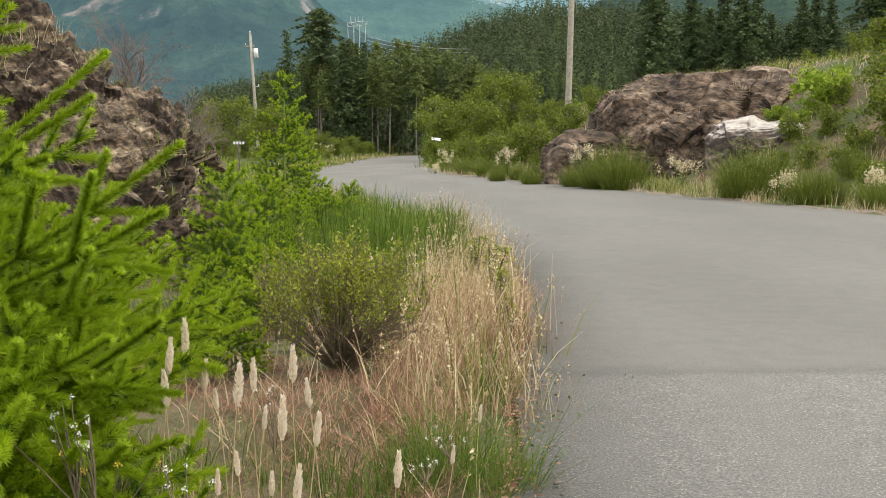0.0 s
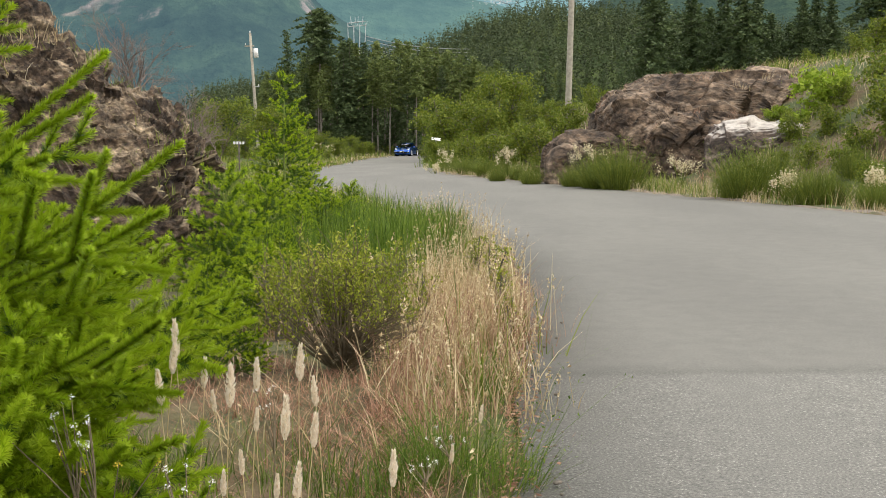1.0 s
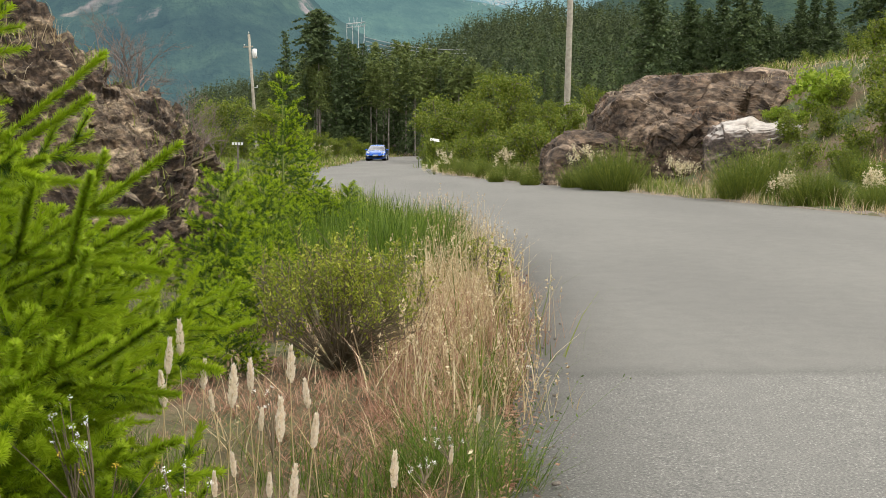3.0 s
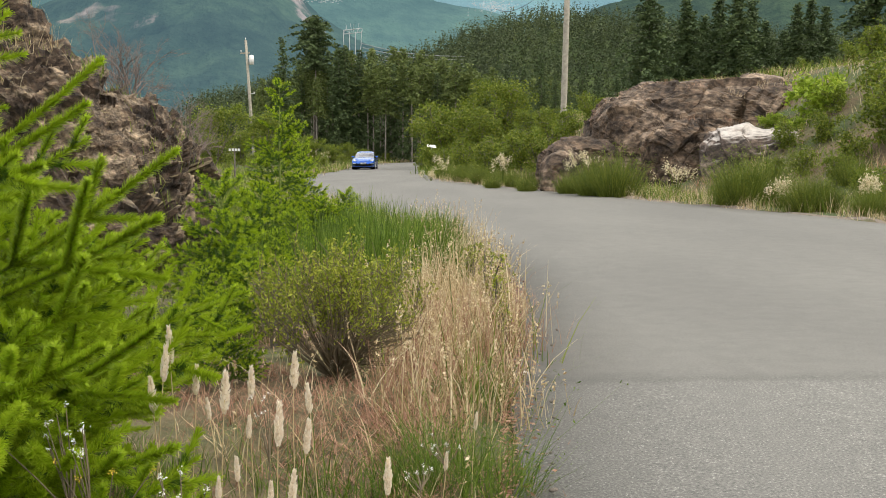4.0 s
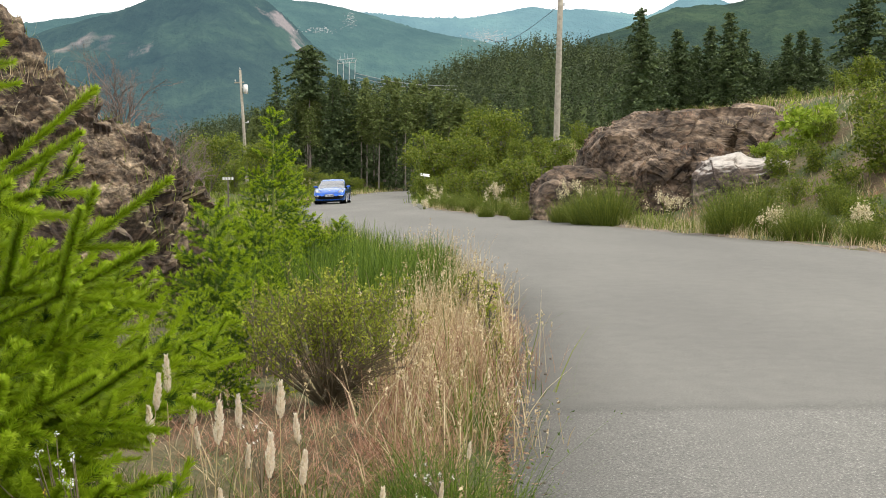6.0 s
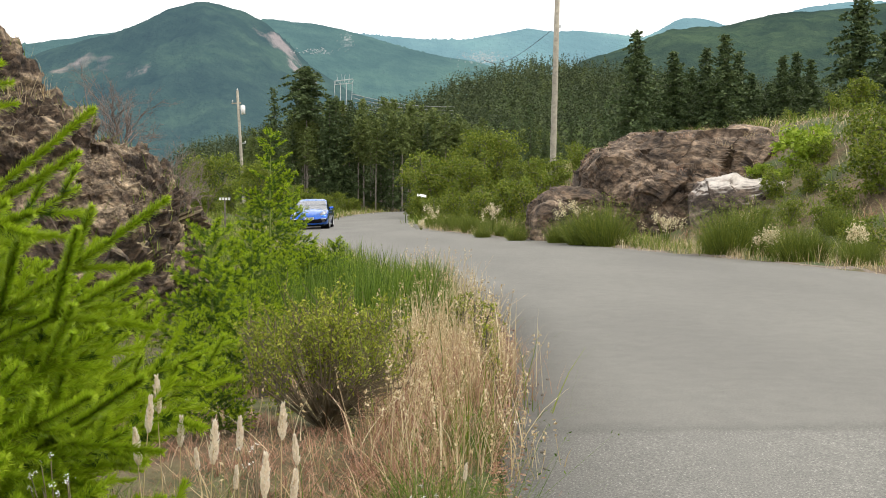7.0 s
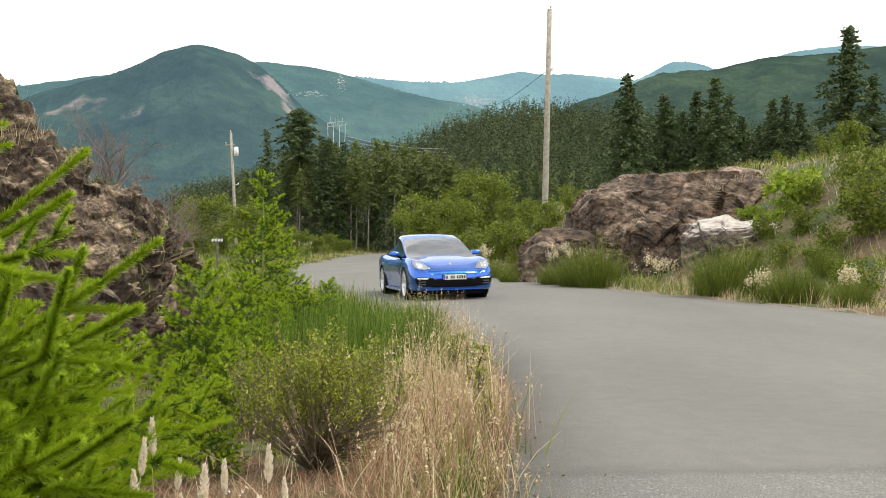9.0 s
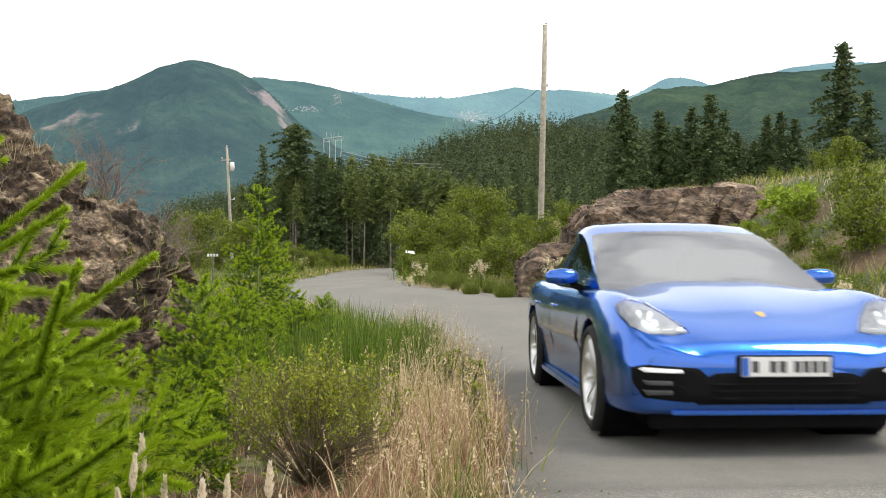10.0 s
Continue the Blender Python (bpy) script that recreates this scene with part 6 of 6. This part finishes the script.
def verge_tufts():
    """Wiry broom seedlings at the asphalt's edge, and the tall upright broom patch behind the bush."""
    tuft = brush("broom_tuft", 0.46, 0.62, 71, GREEN_STEM, "wiry green broom tuft leaning over the asphalt edge", 260, 0.0034, spread=1.2)
    for i, (p, d, s) in enumerate(((838, 3.35, 1.0), (775, 3.55, 0.7), (892, 3.3, 0.62), (722, 3.3, 0.55), (845, 4.5, 0.8))):
        x, y = spot(p, d)
        m = pose(x, y, float(land(x, y)), 0, 0, i * 70) @ Matrix.Scale(s, 4)
        set_at(tuft, m) if i == 0 else planted(tuft, m)
    tall = brush("broom_shrub", 0.86, 0.95, 73, GREEN_STEM, "tall upright green broom on the verge", 430, 0.020, spread=0.14, leafy_stems=False)
    for i, (p, d, s) in enumerate(((690, 8.7, 1.0), (640, 9.0, 0.92), (738, 9.4, 0.95), (600, 9.8, 0.95), (715, 10.6, 0.95), (660, 11.2, 1.0), (765, 11.0, 0.85), (575, 8.4, 0.75), (620, 13.2, 0.95), (768, 9.2, 0.85), (752, 10.1, 0.95), (790, 12.2, 0.8))):
        x, y = spot(p, d)
        m = pose(x, y, float(land(x, y)), 0, 0, i * 55) @ Matrix.Scale(s, 4)
        set_at(tall, m) if i == 0 else planted(tall, m)

    weed = leafy("green_weed", 0.42, 0.34, 75, BUSH_LEAF, "yellow-green leafy weed in the dry grass", 0.019, 420, 5)
    for i, (p, d, s) in enumerate(((884, 6.7, 1.0), (868, 7.6, 1.1), (842, 8.6, 1.0), (902, 6.0, 0.7), (715, 5.6, 0.9), (690, 6.4, 1.1), (648, 6.6, 1.1), (745, 6.3, 0.8), (520, 5.4, 1.0), (490, 6.0, 1.2))):
        x, y = spot(p, d)
        m = pose(x, y, float(land(x, y)), 0, 0, i * 65) @ Matrix.Scale(s, 4)
        set_at(weed, m) if i == 0 else planted(weed, m)


verge_tufts()


def flower_spray(px, rise, dist, seed, mat, label, count):
    rng = np.random.default_rng(seed)
    x, y = spot(px, dist)
    base = float(land(x, y))
    h = EYE + rise / 1761 * dist - base
    root = thing("wild_flower", None, None, label, "flower")
    paths = [np.array([[0, 0, 0], [0.01, 0, h * 0.7]])]
    heads = []
    for _ in range(count):
        e = np.array([rng.normal(0, 0.035), rng.normal(0, 0.035), h * rng.uniform(0.86, 1.03)])
        paths.append(np.array([[0.01, 0, h * 0.7], (e + [0.01, 0, h * 0.7]) / 2 + [0.004, 0, 0], e]))
        heads.append(e)
    v, f = tubes(paths, [(0.002, 0.001)] * len(paths), 4)
    part("stem", mesh_from("stem", v, f, True), TWIG, root)
    c = np.repeat(np.array(heads), 14, 0) + rng.normal(0, 0.0035, (count * 14, 3))
    v, f = leaves(c, 0.0036, rng, 0.3, 1.4)
    part("blossom", mesh_from("blossom", v, f), mat, root)
    root.matrix_basis = pose(x, y, base)


PETAL_WHITE = plain("white_petals", (0.82, 0.80, 0.76), 0.8)
PETAL_YELLOW = plain("yellow_petals", (0.75, 0.52, 0.06), 0.8)
for args in ((105, -480, 1.9, 1, PETAL_WHITE, "small white wild flowers beside the fir", 10), (140, -490, 1.9, 2, PETAL_WHITE, "small white wild flowers beside the fir", 7), (155, -550, 1.9, 3, PETAL_YELLOW, "small yellow wild flower beside the fir", 4),
             (300, -598, 1.8, 4, PETAL_WHITE, "dry white flower heads in the grass", 8), (790, -520, 3.0, 5, PETAL_WHITE, "dry white flower heads in the grass", 9), (745, -575, 2.9, 6, PETAL_WHITE, "dry white flower heads in the grass", 8), (470, -440, 2.4, 7, PETAL_WHITE, "dry white flower heads in the grass", 5)):
    flower_spray(*args)


def dead_shrub(label, px, dist, base, height, width, seed, count):
    """A bare grey-brown shrub of forking twigs."""
    rng = np.random.default_rng(seed)
    root = thing("dead_shrub", None, None, label, "shrub")
    paths, radii = [], []

    def grow(p, d, l, r, depth):
        q = p + d * l * 0.5 + rng.normal(0, l * 0.05, 3)
        e = p + d * l + rng.normal(0, l * 0.08, 3)
        paths.append(np.array([p, q, e]))
        radii.append((r, r * 0.6))
        if depth > 0:
            for _ in range(3):
                nd = d + rng.normal(0, 0.40, 3)
                nd[2] = max(nd[2], -0.1)
                nd /= np.linalg.norm(nd)
                grow(p + d * l * rng.uniform(0.4, 1.0), nd, l * rng.uniform(0.5, 0.75), r * 0.55, depth - 1)
    for i in range(count):
        d = np.array([rng.normal(0, 0.35 * width / height), rng.normal(0, 0.3), 1.0])
        d /= np.linalg.norm(d)
        grow(np.array([rng.normal(0, width * 0.12), rng.normal(0, 0.2), 0]), d, height * rng.uniform(0.35, 0.55), 0.022 * height / 2, 4)
    v, f = tubes(paths, radii, 3)
    part("branch_frame", mesh_from("branch_frame", v, f, True), DEAD, root, "bare grey-brown branches")
    x, y = spot(px, dist)
    root.matrix_basis = pose(x, y, base)


dead_shrub("bare dead shrub behind the rock bank", 232, 17.0, 1.45, 1.9, 0.8, 81, 10)
dead_shrub("low tangle of bare brown twigs behind the rock bank", 320, 20.0, 1.0, 1.3, 2.2, 82, 14)
dead_shrub("low tangle of bare brown twigs behind the rock bank", 350, 23.0, 0.7, 1.4, 2.4, 83, 14)
dead_shrub("low tangle of bare brown twigs behind the rock bank", 290, 21.0, 1.1, 1.2, 2.2, 84, 12)


def blossom_clump(px, dist, z, w, h, seed, label):
    rng = np.random.default_rng(seed)
    x, y = spot(px, dist)
    root = thing("cream_shrub", None, None, label, "shrub")
    paths = []
    cs = []
    for _ in range(17):
        e = np.array([rng.normal(0, w * 0.28), rng.normal(0, w * 0.2), h * rng.uniform(0.45, 1.0)])
        paths.append(np.array([[0, 0, -0.1], e * 0.6, e]))
        cs.append(e + rng.normal(0, 0.045, (34, 3)) * [1, 1, 1.5])
    v, f = tubes(paths, [(0.008, 0.003)] * len(paths), 3)
    part("stem_clump", mesh_from("stem_clump", v, f), BROOM, root)
    v, f = leaves(np.concatenate(cs), 0.035, rng, 0.0, 1.3)
    part("blossom", mesh_from("blossom", v, f), CREAM, root, "dry cream flower plumes")
    root.matrix_basis = pose(x, y, z)


for args in ((1040, 28.0, 0.35, 0.9, 0.75, 91, "cream flowering shrub below the outcrop"), (898, 33.5, 0.2, 0.5, 0.85, 92, "cream flowering shrub on the verge"), (1205, 25.8, 0.1, 0.8, 0.75, 93, "cream flowering shrub on the verge"),
             (575, 92.0, 0.0, 2.2, 1.3, 94, "cream flowering shrub by the far road"), (1545, 18.6, 0.2, 0.45, 0.45, 95, "cream flowering grass on the verge"),
             (770, 44, -0.2, 0.6, 0.5, 97, "cream flowering grass on the verge"), (790, 46, -0.1, 0.9, 1.0, 98, "cream flowering shrub on the verge"), (1390, 19.8, 0.1, 0.5, 0.5, 99, "white flowering stems on the verge")):
    blossom_clump(*args)


# ---- road litter ----
def litter():
    rng = np.random.default_rng(19)

    def stone(x, y, r, mat, label):
        bm = bmesh.new()
        bmesh.ops.create_icosphere(bm, subdivisions=2, radius=r)
        for v in bm.verts:
            v.co *= 1 + 0.25 * noise.noise(v.co * (0.9 / r) + Vector((x * 9, y * 9, 0)))
            v.co.z *= 0.7
        ob = bpy.data.meshes.new("pebble")
        bm.to_mesh(ob)
        bm.free()
        o = thing("pebble", ob, mat, label, "stone", "pebbles on the road edge")
        o.matrix_basis = pose(x, y, float(road_z(y)) + r * 0.45)
    x, y = spot(939, 5.03)
    stone(x, y, 0.018, PETAL_WHITE, "white pebble lying on the asphalt edge")
    for i in range(34):
        y = rng.uniform(3.1, 6.6)
        x = float(left_edge(y)) + abs(rng.normal(0, 0.10)) + 0.03
        stone(x, y, rng.uniform(0.004, 0.011), GRAVEL if rng.random() < 0.5 else BARK, "small dark stone on the asphalt edge")
    n = 2600
    y = rng.uniform(2.5, 16, n)
    x = left_edge(y) + np.abs(rng.normal(0, 0.07, n)) - 0.05
    v, f = leaves(np.stack([x, y, road_z(y) + 0.004 + 0.006 * rng.random(n)], 1), 0.012, rng, 0.9, 2.2)
    thing("litter", mesh_from("litter", v, f), GRASS_RED, "dry plant litter scattered on the asphalt edge", "litter", kind="stuff")


litter()


# ---- pylon, lines, signs and the far settlement ----
def pylon():
    d = 330.0
    x0, z0 = (634 - 784) / 1761 * d, EYE + 90 / 1761 * d
    k = d / 1761
    root = thing("power_pylon", None, None, "pale steel lattice pylon above the woods", "pylon")
    root.matrix_basis = pose(x0, d, z0)

    def bar(name, a, b, r=0.16):
        r *= 0.55
        v, f = tubes([np.array([a, b], float)], [(r, r)], 4)
        part(name, mesh_from(name, v, f), METAL, root)
    w, top = 15 * k, 128 * k
    for s in (-1, 1):
        bar("leg", (s * w, 0, 95 * k), (s * w * 0.35, 0, 10 * k), 0.2)
        bar("leg", (s * w * 0.35, 0, 118 * k), (s * w * 0.25, 0, -40 * k), 0.2)
        bar("mast", (s * w, 0, 95 * k), (s * w * 1.05, 0, top - 8 * k))
        bar("peak", (s * w * 0.6, 0, 118 * k), (s * w * 0.75, 0, top + 4 * k), 0.1)
        bar("peak", (s * w * 0.1, 0, 118 * k), (s * w * 0.2, 0, top + 4 * k), 0.1)
    bar("crossarm", (-w * 1.1, 0, 120 * k), (w * 1.1, 0, 124 * k), 0.25)
    bar("crossarm", (-w * 1.05, 0, 114 * k), (w * 1.05, 0, 117 * k), 0.2)
    for i in range(5):
        u = -1 + i * 0.5
        bar("brace", (u * w, 0, 115 * k), ((u + 0.25) * w, 0, 123 * k), 0.1)
    # the conductors run off behind the wood
    for i in range(4):
        a = np.array([x0 + (16 + 2 * i) * k, d, EYE + (188 - 7 * i + 0) * k])
        b = np.array([(830 - 784) / 1761 * 300, 300, EYE + (166 - 6 * i) / 1761 * 300])
        u = np.linspace(0, 1, 14)[:, None]
        p = a + (b - a) * u - np.array([[0, 0, 1]]) * 1.2 * np.sin(u * np.pi)
        v, f = tubes([p], [(0.085, 0.085)], 4)
        thing("power_line", mesh_from("power_line", v, f), WIRE, "pale conductor bundle strung from the pylon", "cable", "power lines")


pylon()


def span():
    """The thin service wire between the two poles' line."""
    x1, y1 = spot(1003, 49)
    a = np.array([x1 + 0.15, y1, 2.2 + 7.5])
    b = np.array([(880 - 784) / 1761 * 130, 130, EYE + 262 / 1761 * 130 - 1])
    u = np.linspace(0, 1, 20)[:, None]
    p = a + (b - a) * u - np.array([[0, 0, 1]]) * 1.0 * np.sin(u * np.pi)
    v, f = tubes([p], [(0.014, 0.03)], 4)
    thing("service_wire", mesh_from("service_wire", v, f), BLACK, "thin dark service wire running from the pole", "cable")


span()


def marker_posts():
    x, y = spot(425, 34)
    root = thing("marker_post", None, None, "thin post with a row of small white marks", "post")
    root.matrix_basis = pose(x, y, float(land(x, y)))
    h = EYE + 6 / 1761 * 34 - float(land(x, y))
    part("post", slab((0, 0, h / 2), (0.05, 0.05, h), 0.1), BARK, root)
    for i in range(4):
        part("reflector", slab((-0.15 + i * 0.1, -0.03, h - 0.05), (0.07, 0.02, 0.09), 0.2), WHITE, root, "white reflector")
    x, y = spot(772, 66)
    root = thing("road_sign", None, None, "white sign panel tilted among the roadside bushes", "sign")
    z = float(land(x, y))
    root.matrix_basis = pose(x, y, z, 0, 0, 12)
    h = EYE + 10 / 1761 * 66 - z
    part("panel", slab((0, 0, h), (0.62, 0.04, 0.20), 0.2, (-35, 8, 0)), WHITE, root)
    part("post", slab((0, 0.05, h / 2), (0.06, 0.06, h), 0.1), METAL, root)


marker_posts()


def settlement():
    from mathutils.bvhtree import BVHTree
    rng = np.random.default_rng(8)
    slopes = []
    for o in scene.objects:
        if o.name.startswith("backdrop_"):
            slopes.append(BVHTree.FromPolygons([v.co.copy() for v in o.data.vertices], [q.vertices[:] for q in o.data.polygons]))
    cs, fs, k = [], [], 0
    eye = Vector((0, 0, EYE))
    for cx, cz, w, h, n in ((95, 252, 36, 12, 300), (-142, 280, 12, 14, 70), (-200, 262, 34, 5, 80)):
        for _ in range(n):
            way = Vector(((cx + rng.normal(0, 0.5) * w) / 1761, 1, (cz + rng.normal(0, 0.5) * h) / 1761)).normalized()
            hits = [q for q in (b.ray_cast(eye, way) for b in slopes) if q[0] is not None]
            if not hits:
                continue
            at = min(hits, key=lambda q: q[3])[0]
            if at.y < 1250:
                continue
            r = at.y / 1761
            s = np.array([rng.uniform(0.3, 1.3) * r, 2.0, rng.uniform(0.2, 0.5) * r])
            box = np.array([[i, j, l] for i in (-1, 1) for j in (-1, 1) for l in (-1, 1)]) * s
            cs.append(box + np.array(at[:]))
            fs.append(np.array([[0, 1, 3, 2], [4, 6, 7, 5], [0, 4, 5, 1], [2, 3, 7, 6], [0, 2, 6, 4], [1, 5, 7, 3]]) + k)
            k += 8
    thing("far_settlement", mesh_from("far_settlement", np.concatenate(cs), np.concatenate(fs)), plain("hazy_pale_ground", (0.60, 0.61, 0.61), 0.9, vary=0.2, scale=0.05), "pale cluster of far buildings and cleared ground in the valley", "buildings", kind="stuff")


settlement()


def motions():
    rows, turn = car_rows()
    walk(CAR, rows[::3])
    for w in WHEELS:
        x, y, z = w.matrix_basis.translation
        walk(w, [(t, pose(x, y, z, a, 0, 0)) for (t, _), a in zip(rows, turn)])

    # the stalks nod a little in the wind
    for i, (ob, (x, y, z, tilt)) in enumerate(STALKS):
        sway = [(0.5 * k, pose(x, y, z, 0.8 * math.sin(1.9 * k + i), tilt + 1.0 * math.sin(1.1 * k + 0.7 * i) - 0.5 * math.sin(0.13 * k), 0)) for k in range(21)]
        walk(ob, sway)


motions()
